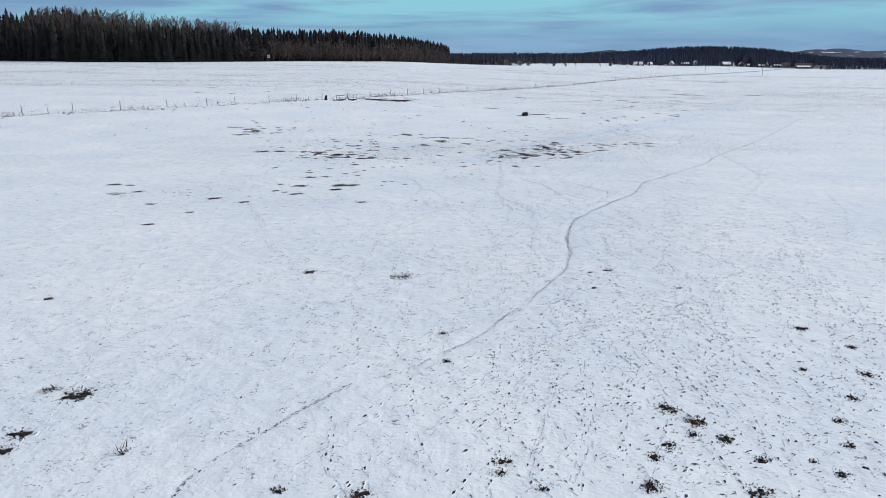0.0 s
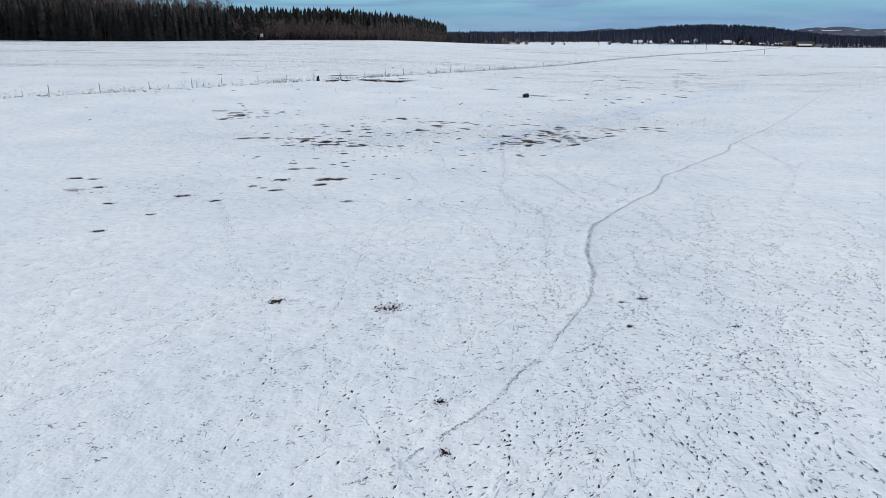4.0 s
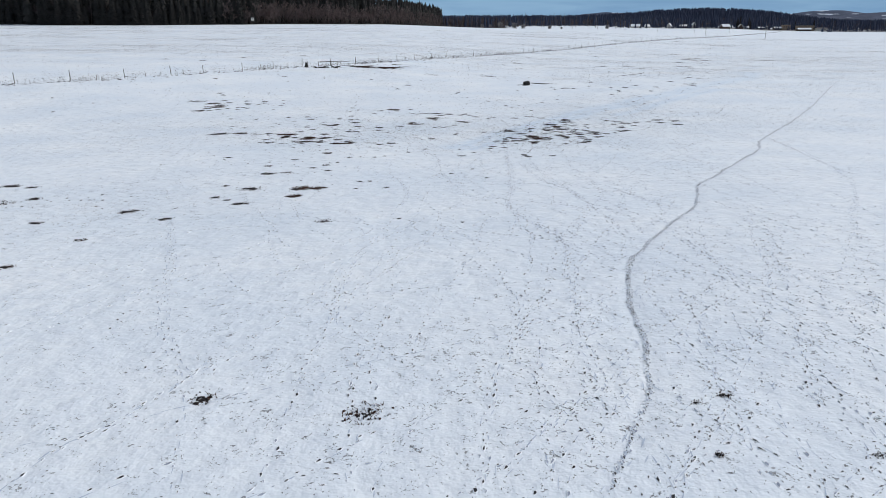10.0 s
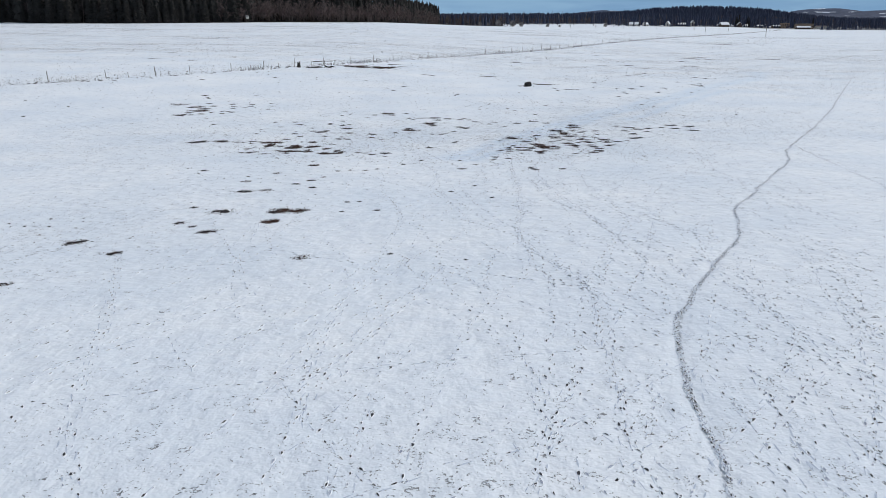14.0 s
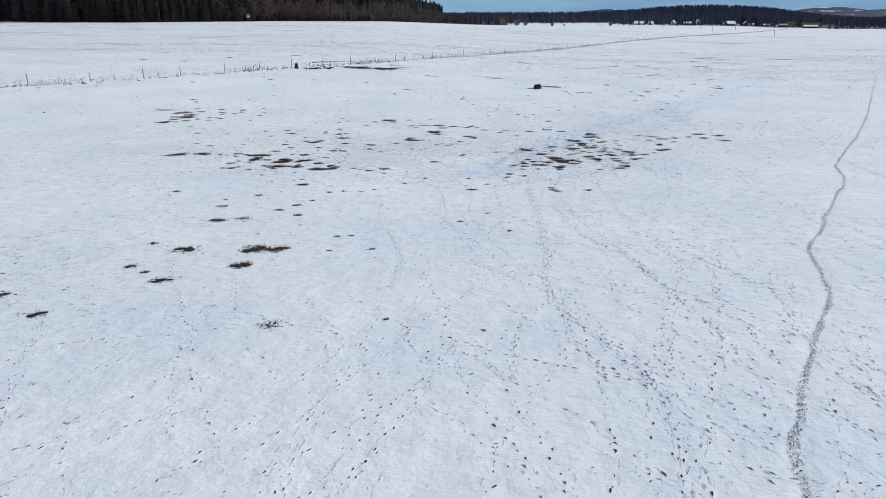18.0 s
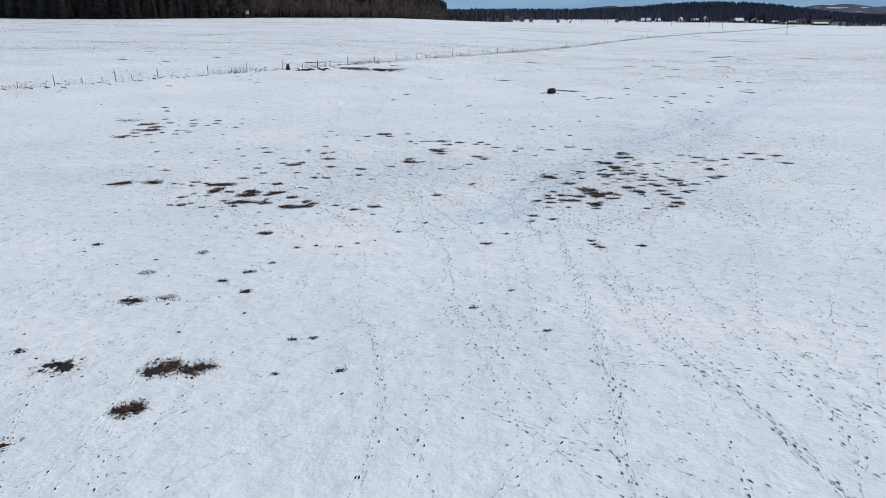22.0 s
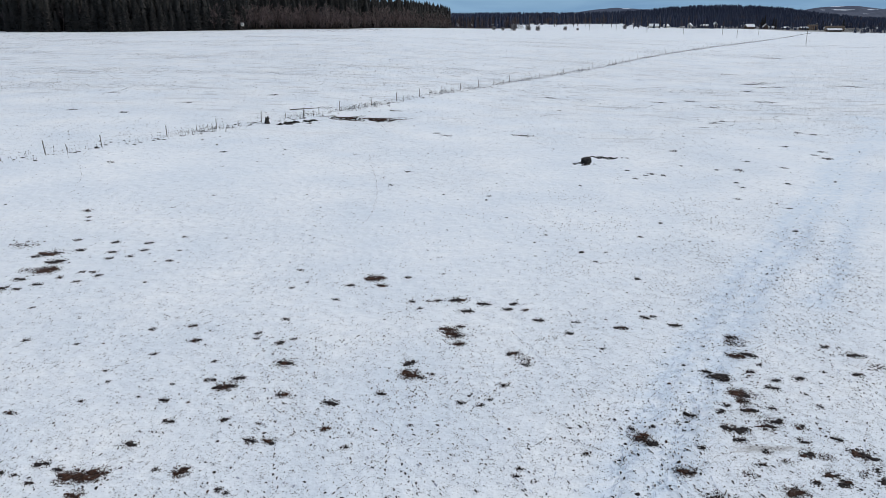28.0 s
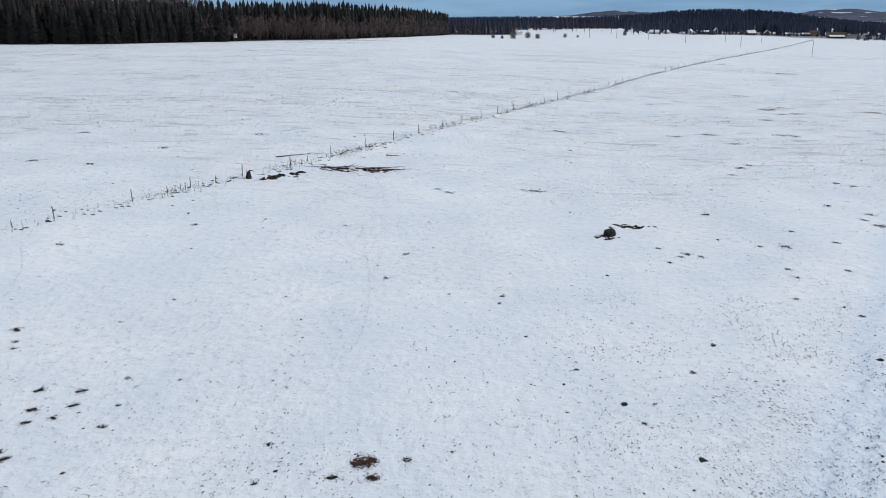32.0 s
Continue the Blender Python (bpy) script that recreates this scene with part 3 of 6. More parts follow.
BARE_M = [(22.4, 100.2, 0.5, 1), (16.5, 100.3, 0.47, 1), (3, 100.3, 0.44, 1), (8.3, 101, 0.15, 1), (-22.2, 101.2, 0.17, 1), (29.8, 101.3, 0.6, 1), (21.3, 101.3, 0.29, 1), (0, 101.5, 0.37, 0), (-10.5, 101.6, 0.35, 1), (-25.4, 101.7, 0.26, 1), (-15.5, 101.8, 0.4, 1), (16.3, 102, 0.57, 2), (-12, 102.1, 0.2, 1), (-9.8, 102.1, 0.23, 1), (27.9, 102.3, 0.63, 1), (16.4, 102.7, 0.41, 1), (-12.1, 102.8, 0.24, 1), (-0.3, 102.8, 0.62, 0), (6.7, 103.1, 0.31, 1), (-18.6, 103.3, 0.25, 1), (-0.6, 103.5, 0.55, 0), (-16.3, 103.8, 0.33, 1), (9.9, 103.9, 0.28, 1), (10.2, 103.9, 0.28, 0)]
BARE_N = [(0.2, 104, 0.32, 1), (13.6, 104.4, 0.42, 1), (7.5, 104.7, 0.2, 1), (-10.9, 104.9, 0.25, 1), (5.1, 105, 0.4, 1), (12, 105.6, 0.38, 1), (12.6, 105.8, 0.21, 1), (0.6, 106.4, 0.5, 1), (-27.7, 106.5, 0.19, 1), (4.5, 106.6, 0.29, 1), (3.3, 106.7, 0.38, 1), (-2.4, 106.8, 0.21, 1), (1.8, 107.6, 0.51, 1), (3.8, 107.6, 0.34, 1), (-3, 107.9, 0.26, 1), (-1.9, 108, 0.17, 1), (-1.3, 108.1, 0.34, 1), (0.1, 108.2, 0.68, 1), (-8.2, 108.2, 0.26, 1), (-31.8, 109, 0.71, 1), (-30.5, 109.5, 0.35, 1), (-31.5, 109.7, 0.41, 1), (-11.6, 110.3, 0.21, 1), (-29.6, 110.4, 0.41, 1)]
BARE_O = [(-5.3, 110.8, 0.36, 0), (-7.5, 110.8, 0.36, 1), (-22.2, 111, 0.15, 1), (-27.1, 111, 0.3, 1), (-31.3, 111.3, 0.52, 1), (-28.6, 111.7, 0.31, 1), (-26.1, 112.2, 0.36, 1), (-5.9, 112.2, 0.74, 0), (-3.5, 112.4, 0.28, 1), (-27.6, 112.9, 0.26, 1), (-26.8, 112.9, 0.31, 1), (-31.8, 113, 0.54, 2), (-30.4, 113.2, 0.96, 0), (-0.9, 113.2, 0.14, 1), (-11.7, 113.9, 0.26, 1), (-30.6, 114.9, 0.76, 1), (-22.1, 115.5, 0.29, 1), (-26.9, 115.8, 0.35, 1), (-32.7, 116, 0.45, 1), (11.1, 116.3, 0.2, 1), (-25.5, 116.3, 0.3, 1), (-31.9, 116.7, 0.9, 1), (-27.3, 117.2, 0.38, 1), (-30, 117.5, 0.45, 1)]
BARE_P = [(6.5, 117.6, 0.12, 1), (-25, 117.8, 0.35, 1), (-22.2, 117.9, 0.17, 1), (-35.1, 118.6, 0.94, 2), (12.4, 118.6, 0.17, 1), (-28.1, 119.5, 0.4, 1), (-25.3, 119.5, 0.39, 1), (-31.4, 120, 0.35, 1), (-19.4, 121.2, 0.13, 1), (-23, 121.3, 0.23, 1), (16.4, 122.9, 0.27, 1), (8.1, 123.2, 0.18, 1), (-33, 125.2, 0.26, 1), (-33.5, 126.2, 0.26, 1), (-34.5, 128.2, 0.47, 1), (-27.2, 130, 0.21, 1), (14.2, 131.3, 0.15, 1), (34.4, 133.2, 0.3, 1), (-24.6, 134.6, 0.22, 1), (3.6, 135.2, 0.16, 1), (4, 136.8, 0.21, 1), (30.7, 137, 0.24, 1), (-6.7, 140.7, 0.28, 1), (33.5, 142.7, 0.26, 1)]
BARE_Q = [(39.7, 144.8, 0.35, 1), (33.8, 145.1, 0.34, 1), (-40.7, 146.9, 0.4, 1), (22.3, 146.9, 0.32, 1), (-5.1, 147.7, 0.37, 1), (24.1, 148.8, 0.27, 1), (26.2, 148.9, 0.41, 1), (25, 149.8, 0.54, 1), (22.5, 151.7, 0.27, 1), (34.3, 152.9, 0.29, 1), (37.2, 152.9, 0.74, 1), (43.8, 154.5, 0.39, 1), (-29.6, 155.1, 0.36, 1), (30.5, 155.3, 0.22, 1), (17.8, 155.6, 0.74, 1), (40.9, 159.2, 0.4, 1), (53.4, 162.2, 0.7, 1), (53.1, 164.9, 0.45, 1), (33.1, 166.6, 0.6, 1), (55.6, 167.8, 0.56, 1), (52.3, 172.2, 0.57, 1), (-0.3, 175, 0.72, 1), (-1.9, 176.8, 0.43, 1), (12.1, 177.7, 1.34, 1)]
BARE_R = [(-53.8, 181.4, 0.67, 1), (-62.8, 182.6, 0.79, 1), (63.2, 185.2, 0.65, 1), (61.6, 187.2, 0.55, 1), (47.3, 193.3, 0.54, 1), (-47.9, 194.8, 0.72, 1), (51.2, 199.3, 0.91, 1), (53.9, 202, 0.59, 1), (-67.2, 207.5, 0.83, 1), (-35.8, 211.1, 1.01, 1), (23.7, 212.8, 0.35, 1), (60.9, 225.7, 1.1, 1), (51, 234.2, 1.3, 1), (25.3, 236.3, 1.44, 1), (77.9, 237.4, 2.18, 1), (59.7, 237.8, 1.75, 1), (84.5, 263.7, 1.4, 1), (94.6, 275.8, 1.51, 1), (99.2, 277, 1.82, 1), (122.7, 280.2, 2.03, 1), (94.1, 285.5, 2.05, 1), (96.5, 287, 1.8, 1), (100.7, 290, 2.6, 2), (62.5, 294.3, 0.97, 1)]
BARE_S = [(101.8, 322.5, 2.27, 2), (160.7, 417.2, 4.58, 1), (151.1, 465.5, 2.84, 1)]
PATCHES = BARE_A + BARE_B + BARE_C + BARE_D + BARE_E + BARE_F + BARE_G + BARE_H + BARE_I + BARE_J + BARE_K + BARE_L + BARE_M + BARE_N + BARE_O + BARE_P + BARE_Q + BARE_R + BARE_S

MAIN_PATH = [(-5.8, 13.0), (-5.4, 14.4), (-3.0, 18.2), (-0.4, 20.2), (2.2, 24.0), (5.0, 29.1), (6.2, 32.9), (6.9, 37.1), (7.8, 40.6), (9.3, 43.7), (12.3, 48.4),
             (14.7, 52.2), (16.7, 57.5), (19.6, 61.7), (21.4, 64.7), (25.8, 71.3),
             (29.7, 77.4), (32.3, 83.2), (37.4, 90.9), (44.8, 101.7), (56.9, 120.2), (76.0, 150.9), (112.9, 209.9)]
TRACKS_MIDDLE = [
    [(6.3, 77.5), (5.8, 68.4), (5.4, 62.3), (4.8, 57.8), (4.1, 53.3), (4.1, 51.6), (4.6, 50.1), (5.1, 48.4), (5.6, 46.8), (6.0, 45.6), (6.2, 44.9)],
    [(2.1, 55.5), (3.8, 52.8), (4.1, 52.0)],
    [(7.1, 63.1), (7.3, 60.4), (8.4, 56.9), (8.5, 54.2), (8.8, 52.8), (9.4, 51.7), (9.6, 50.1), (10.2, 48.8), (9.9, 47.0), (9.9, 45.6)],
    [(10.5, 56.8), (9.2, 53.0), (7.9, 49.9), (7.2, 47.8), (6.6, 46.1), (6.4, 45.2)],
    [(10.4, 60.2), (10.4, 56.5), (11.2, 55.0), (10.3, 52.4), (9.8, 50.7)],
    [(11.2, 57.6), (11.9, 54.4), (12.4, 52.8), (12.7, 51.5)],
    [(9.3, 48.7), (8.7, 46.9), (8.3, 46.1), (8.1, 45.1)],
    [(4.4, 50.8), (4.0, 48.8), (4.1, 47.6), (4.3, 46.6), (4.4, 45.1)],
    [(2.8, 49.7), (2.3, 47.6), (2.1, 46.5), (2.1, 45.4)],
    [(-1.8, 54.9), (-2.4, 51.7), (-2.5, 49.3), (-2.6, 47.9), (-2.5, 46.7), (-2.4, 45.7)],
    [(-1.4, 49.8), (-1.2, 48.1), (-0.7, 46.9), (-0.6, 46.5)],
    [(0.1, 47.9), (-0.3, 46.5), (-0.4, 45.3)],
    [(-3.9, 48.4), (-3.4, 46.9)],
    [(-10.3, 49.3), (-9.8, 50.9), (-9.6, 54.1), (-9.5, 56.9)],
]
TRACKS_LOWER = [
    [(0.2, 73.7), (0.3, 67.2), (0.8, 62.1), (1.6, 58.0), (1.8, 55.0)],
    [(6.1, 74.3), (5.1, 59.9), (4.3, 53.9), (4.4, 50.4), (5.6, 46.5), (5.9, 44.3), (5.3, 40.2), (5.1, 37.9), (4.8, 35.7), (4.6, 34.2)],
    [(-14.7, 51.6), (-11.7, 43.7), (-10.2, 38.7), (-9.1, 35.9), (-8.0, 33.6), (-6.9, 31.6)],
    [(-3.1, 43.8), (-3.4, 41.3), (-3.5, 38.8), (-3.3, 36.4), (-3.2, 35.4)],
    [(17.2, 51.3), (14.3, 44.2), (13.0, 39.7), (11.9, 37.1), (10.7, 35.1)],
    [(7.3, 69.9), (8.6, 53.4), (8.9, 47.9)],
    [(9.0, 38.1), (8.6, 35.2), (8.4, 32.7), (8.6, 32.0)],
    [(30.6, 64.7), (25.1, 54.7), (20.0, 46.0), (17.9, 43.0), (16.0, 39.8)],
    [(35.6, 90.2), (30.4, 68.3), (28.7, 61.4)],
    [(-6.5, 32.6), (-7.8, 29.4), (-8.7, 28.2), (-9.2, 26.2)],
    [(-0.5, 76.1), (0.3, 72.4), (0.3, 70.5), (-0.0, 67.0), (0.2, 64.3), (0.5, 63.1)],
    [(6.3, 77.8), (6.0, 72.8), (5.8, 69.9), (5.8, 67.5), (5.5, 65.2), (5.2, 62.9)],
    [(9.0, 79.4), (7.9, 75.1), (7.6, 70.8), (7.6, 68.2), (7.5, 66.1)],
    [(10.5, 82.9), (10.8, 76.3), (10.8, 72.1), (10.6, 69.7), (10.2, 67.0), (10.2, 65.1), (10.6, 63.2)],
]
TRACKS_FEED = [
    [(-2.3, 87.1), (-1.6, 81.1), (-1.1, 76.5), (-0.1, 74.6)],
    [(-4.2, 73.4), (-3.7, 71.0), (-3.6, 67.7), (-3.4, 65.5), (-3.0, 63.6)],
    [(2.1, 71.8), (1.9, 68.4), (1.9, 65.4), (2.1, 63.5)],
    [(13.2, 70.1), (13.4, 68.0)],
    [(6.8, 68.6), (7.0, 66.1), (6.9, 63.8)],
    [(-15.6, 38.5), (-13.9, 29.9), (-12.4, 24.5), (-10.9, 19.5), (-10.4, 16.6), (-10.4, 14.9)],
    [(4.2, 50.6), (5.9, 44.5), (7.5, 41.5)],
    [(5.7, 40.9), (4.7, 34.5), (4.6, 31.2)],
    [(32.9, 75.3), (27.0, 58.1), (21.5, 48.6), (19.3, 44.1)],
    [(2.4, 18.2), (1.3, 14.8), (0.9, 13.2)],
    [(3.6, 20.1), (2.6, 16.5), (1.8, 13.4)],
    [(4.4, 20.1), (3.7, 15.9), (2.9, 13.2)],
    [(-2.9, 16.5), (-2.7, 14.3), (-2.1, 13.2)],
    [(-6.6, 30.6), (-5.0, 24.4), (-5.0, 20.2)],
]
TRACKS_OUTER = [
    [(-1.1, 20.1), (-0.8, 16.5), (-0.3, 13.4)],
    [(0.3, 48.2), (-0.8, 44.2), (-2.1, 40.8), (-3.7, 37.6)],
    [(-50.3, 188.3), (-48.5, 173.4), (-46.6, 161.8), (-46.2, 153.4), (-44.6, 147.1), (-40.8, 139.8), (-39.1, 134.2)],
    [(-11.0, 158.5), (-8.2, 139.6), (-7.8, 128.8), (-8.9, 124.1)],
    [(2.6, 24.6), (6.2, 19.5), (5.4, 15.0), (3.6, 12.0)],
    [(23.5, 77.0), (16.2, 67.1), (13.4, 62.1), (11.9, 59.4)],
    [(11.5, 32.3), (10.8, 35.1), (8.9, 32.4), (6.8, 29.0), (4.9, 26.7)],
    [(-2.6, 61.9), (-1.9, 58.2), (-1.9, 55.9), (-2.0, 53.5)],
    [(-9.6, 42.9), (-8.3, 40.6), (-7.3, 38.7)],
    [(4.6, 47.8), (1.9, 43.7), (0.7, 39.7), (0.4, 38.4)],
]
TRACKS = TRACKS_MIDDLE + TRACKS_LOWER + TRACKS_FEED + TRACKS_OUTER
WHEEL_RUTS = [
    [(1.6, 79.5), (2.8, 81.6), (6.7, 89.6), (13.6, 101.5), (17.5, 107.4), (21.6, 114.0), (28.4, 122.5), (33.0, 130.0), (45.3, 146.5), (52.0, 158.5), (74.6, 187.0), (87.0, 212.0)],
    [(3.2, 78.6), (4.4, 80.7), (8.2, 88.7), (15.1, 100.5), (19.0, 106.4), (23.1, 113.0), (29.8, 121.4), (34.5, 129.0), (46.8, 145.5), (53.6, 157.5), (76.2, 186.0), (88.7, 211.0)],
    [(24.2, 107.9), (28.5, 113.5), (38.0, 128.0), (55.0, 152.0)],
]


# ---- ground ----
def graded(lo, hi, step, to_lo, to_hi, grow_lo, grow_hi):
    mid = np.arange(lo, hi + step / 2, step)
    left, right, d = [lo], [mid[-1]], step
    while left[-1] > to_lo:
        d *= grow_lo
        left.append(left[-1] - d)
    d = step
    while right[-1] < to_hi:
        d *= grow_hi
        right.append(right[-1] + d)
    return np.r_[left[:0:-1], mid, right[1:]]


def line_nearness(x, y, line, width):
    """1 on a line, falling to 0 over the width, at scattered places near it."""
    out = np.zeros(x.shape)
    pts = smooth_line(line, 0.2)
    for a in pts:
        j0, j1 = np.searchsorted(GX, (a[0] - 2.5 * width, a[0] + 2.5 * width))
        i0, i1 = np.searchsorted(GY, (a[1] - 2.5 * width, a[1] + 2.5 * width))
        if j1 > j0 and i1 > i0:
            d2 = (x[i0:i1, j0:j1] - a[0]) ** 2 + (y[i0:i1, j0:j1] - a[1]) ** 2
            out[i0:i1, j0:j1] = np.maximum(out[i0:i1, j0:j1], np.exp(-d2 / (width * width)))
    return out


GX = graded(-30.0, 32.0, 0.25, -4600, 4600, 1.07, 1.07)
GY = graded(10.0, 112.0, 0.25, -400, 4600, 1.12, 1.028)
XX, YY = np.meshgrid(GX, GY)
COVER = np.zeros((len(GY), len(GX), 4), np.float32)
for px, py, pr, kind in PATCHES:
    if py > 130:
        continue
    reach = pr * (0.95 if kind < 2 else 1.0)
    j0, j1 = np.searchsorted(GX, (px - 4 * reach, px + 4 * reach))
    i0, i1 = np.searchsorted(GY, (py - 4 * reach, py + 4 * reach))
    d2 = ((XX[i0:i1, j0:j1] - px) ** 2 + ((YY[i0:i1, j0:j1] - py) * 1.2) ** 2) / (reach * reach)
    COVER[i0:i1, j0:j1, 0] = np.maximum(COVER[i0:i1, j0:j1, 0], (0.72, 0.62, 0.4, 0.0)[kind] * np.exp(-d2 * 0.45))
    if kind == 0:
        COVER[i0:i1, j0:j1, 3] = np.maximum(COVER[i0:i1, j0:j1, 3], np.exp(-d2 * 0.5))
WORN = 0.60 + 0.26 * sig((YY - 31) / 3) - 0.30 * sig((YY - 82) / 8)
COVER[..., 1] = WORN * line_nearness(XX, YY, MAIN_PATH, 0.16)
PATH_DIP = 0.05 * COVER[..., 1]
ROUGH = 0.205 + 0.32 * (value_noise(XX, YY, 16, 5) - 0.4) + 0.12 * (value_noise(XX, YY, 60, 6) - 0.5)


def spot(x, y, rx, ry):
    return np.exp(-((XX - x) / rx) ** 2 - ((YY - y) / ry) ** 2)


ROUGH += 0.16 * spot(9, 17, 6, 9) + 0.12 * spot(16, 33, 9, 14) + 0.35 * spot(12, 90, 9, 9) + 0.28 * spot(-12, 88, 10, 8) + 0.20 * spot(2, 98, 26, 17)
ROUGH += 0.20 * spot(24, 97, 12, 10) + 0.16 * spot(-22, 57, 9, 9) + 0.14 * spot(16, 46, 7, 8)
ROUGH += (0.20 + 0.20 * sig((value_noise(XX * 0.3, YY, 20, 7) - 0.60) / 0.05)) * sig((YY - 190) / 14) * sig(-(YY - 430) / 60)
ROUGH -= 0.12 * spot(-5, 125, 30, 18) + 0.10 * spot(-6, 44, 9, 8)
for rut in WHEEL_RUTS:
    ROUGH -= 0.22 * line_nearness(XX, YY, rut, 0.9)
COVER[..., 2] = np.clip(ROUGH, 0, 1)
DIP = PATH_DIP + 0.02 * np.clip(COVER[..., 0], 0, 1)
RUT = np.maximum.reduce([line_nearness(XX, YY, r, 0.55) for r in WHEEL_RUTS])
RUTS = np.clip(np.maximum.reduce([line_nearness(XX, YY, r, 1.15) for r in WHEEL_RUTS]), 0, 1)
ZZ = height(XX, YY) - DIP - 0.05 * RUT
nx, ny = len(GX), len(GY)
corner = (np.arange(ny - 1)[:, None] * nx + np.arange(nx - 1)[None]).ravel()
ground_mesh = tri_mesh("ground", np.stack([XX, YY, ZZ], -1).reshape(-1, 3), np.c_[corner, corner + 1, corner + nx + 1, corner + nx], smooth=True)
cover = ground_mesh.color_attributes.new("cover", "FLOAT_COLOR", "POINT")
cover.data.foreach_set("color", COVER.reshape(-1))
back = YY - np.interp(XX, EDGE_X, EDGE_Y)
# mask for litter and painted tree shade, also darkening the village gardens
floor_mask = sig((back - 3) / 1.5) * (YY > 300) * (XX < 60) * (back < 300)
floor_mask = np.maximum(floor_mask, sig((YY - 1565 - 0.10 * XX) / 4) * sig((XX + 240) / 10) * (YY < 2300 + 0.1 * XX))
floor_mask = np.maximum(floor_mask, sig((YY - 962 - 0.75 * XX) / 3) * sig(-(YY - 1065 - 0.75 * XX) / 3) * sig((XX - 2) / 2) * sig(-(XX - 106) / 2))
floor_mask = np.maximum(floor_mask, 0.85 * sig((YY - 1046 - 0.03 * XX) / 4) * sig(-(YY - 1190) / 6) * sig((XX - 335) / 6) * sig(-(XX - 1080) / 10))
floor_mask = np.maximum(floor_mask, 0.8 * sig((YY - np.maximum(905, 1046 - 1.1 * (XX - 420))) / 4) * sig((XX - 420) / 6) * sig(-(XX - 1080) / 10) * sig(-(YY - 1190) / 6))
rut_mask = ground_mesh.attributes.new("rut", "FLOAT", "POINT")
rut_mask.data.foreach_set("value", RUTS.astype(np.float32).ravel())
litter = ground_mesh.attributes.new("litter", "FLOAT", "POINT")
litter.data.foreach_set("value", floor_mask.astype(np.float32).ravel())
ground = tagged(part("ground", ground_mesh, SNOW), "thin trodden snow over a wide grazed field", "ground", kind="structure")

# ---- hoof prints ----
rng = np.random.default_rng(11)


def prints(places, turns, sizes, rim=True, pale=0.5):
    """Shallow dark hoof hollows, shaded by colour, in a pushed-up rim of snow."""
    n, k = len(places), 5
    ang = np.arange(k) * 2 * np.pi / k
    base = height(places[:, 0], places[:, 1])
    rings = []
    for r, h, sway in ((0.0, 0.006, 0.0), (1.0, 0.004, 0.85), (1.28, 0.012 if rim else 0.005, 0.6), (2.0, -0.012, 0.2)):
        if r == 0:
            ring = np.zeros((n, 1, 2))
            up = np.full((n, 1), h)
        else:
            wob = 1 + sway * (rng.random((n, k)) - 0.5)
            ring = np.stack([np.cos(ang) * r * 0.62 * (1 + 0.45 * np.sin(ang)), np.sin(ang) * r * 1.6], -1)[None] * wob[..., None] * sizes[:, None, None]
            up = np.full((n, k), h) * (sizes[:, None] / 0.05)
        c, s = np.cos(turns)[:, None], np.sin(turns)[:, None]
        rings.append(np.stack([places[:, :1] + c * ring[..., 0] - s * ring[..., 1], places[:, 1:] + s * ring[..., 0] + c * ring[..., 1], base[:, None] + up], -1))
    v = np.concatenate(rings, 1)
    i = np.arange(k)
    j = (i + 1) % k
    f = [np.c_[np.zeros(k, int), 1 + i, 1 + j]]
    for lv in (0, 1) if rim else (0,):
        a, b = 1 + lv * k, 1 + (lv + 1) * k
        f += [np.c_[a + i, b + i, b + j], np.c_[a + i, b + j, a + j]]
    f = np.concatenate(f)
    mi = np.tile(np.r_[np.zeros(k), np.ones(len(f) - k)].astype(int), (n, 1))
    mi[rng.random(n) < pale, :k] = 2
    faces = (f[None] + (np.arange(n) * v.shape[1])[:, None, None]).reshape(-1, 3)
    me = tri_mesh("hoof_prints", v.reshape(-1, 3), faces, mi.ravel())
    return me


def scuffs(places, turns, lengths, widths):
    """Drag furrows of hooves: flat slivers, pointed at both ends, furrow shade as colour."""
    n = len(places)
    along = np.array([-0.5, -0.15, 0.25, 0.5, 0.25, -0.15])
    across = np.array([0.0, 0.5, 0.4, 0.0, -0.4, -0.5])
    u, w = along[None] * lengths[:, None], across[None] * widths[:, None] * rng.uniform(0.6, 1.4, (n, 6))
    c, s = np.cos(turns)[:, None], np.sin(turns)[:, None]
    x, y = places[:, :1] + c * u - s * w, places[:, 1:] + s * u + c * w
    v = np.stack([x, y, height(x, y) + 0.004], -1)
    f = np.array([(0, 5, 1), (1, 5, 4), (1, 4, 2), (2, 4, 3)])
    return tri_mesh("scuffs", v.reshape(-1, 3), (f[None] + (np.arange(n) * 6)[:, None, None]).reshape(-1, 3))


spots, turns, drag, drag_turns, drag_long = [], [], [], [], []


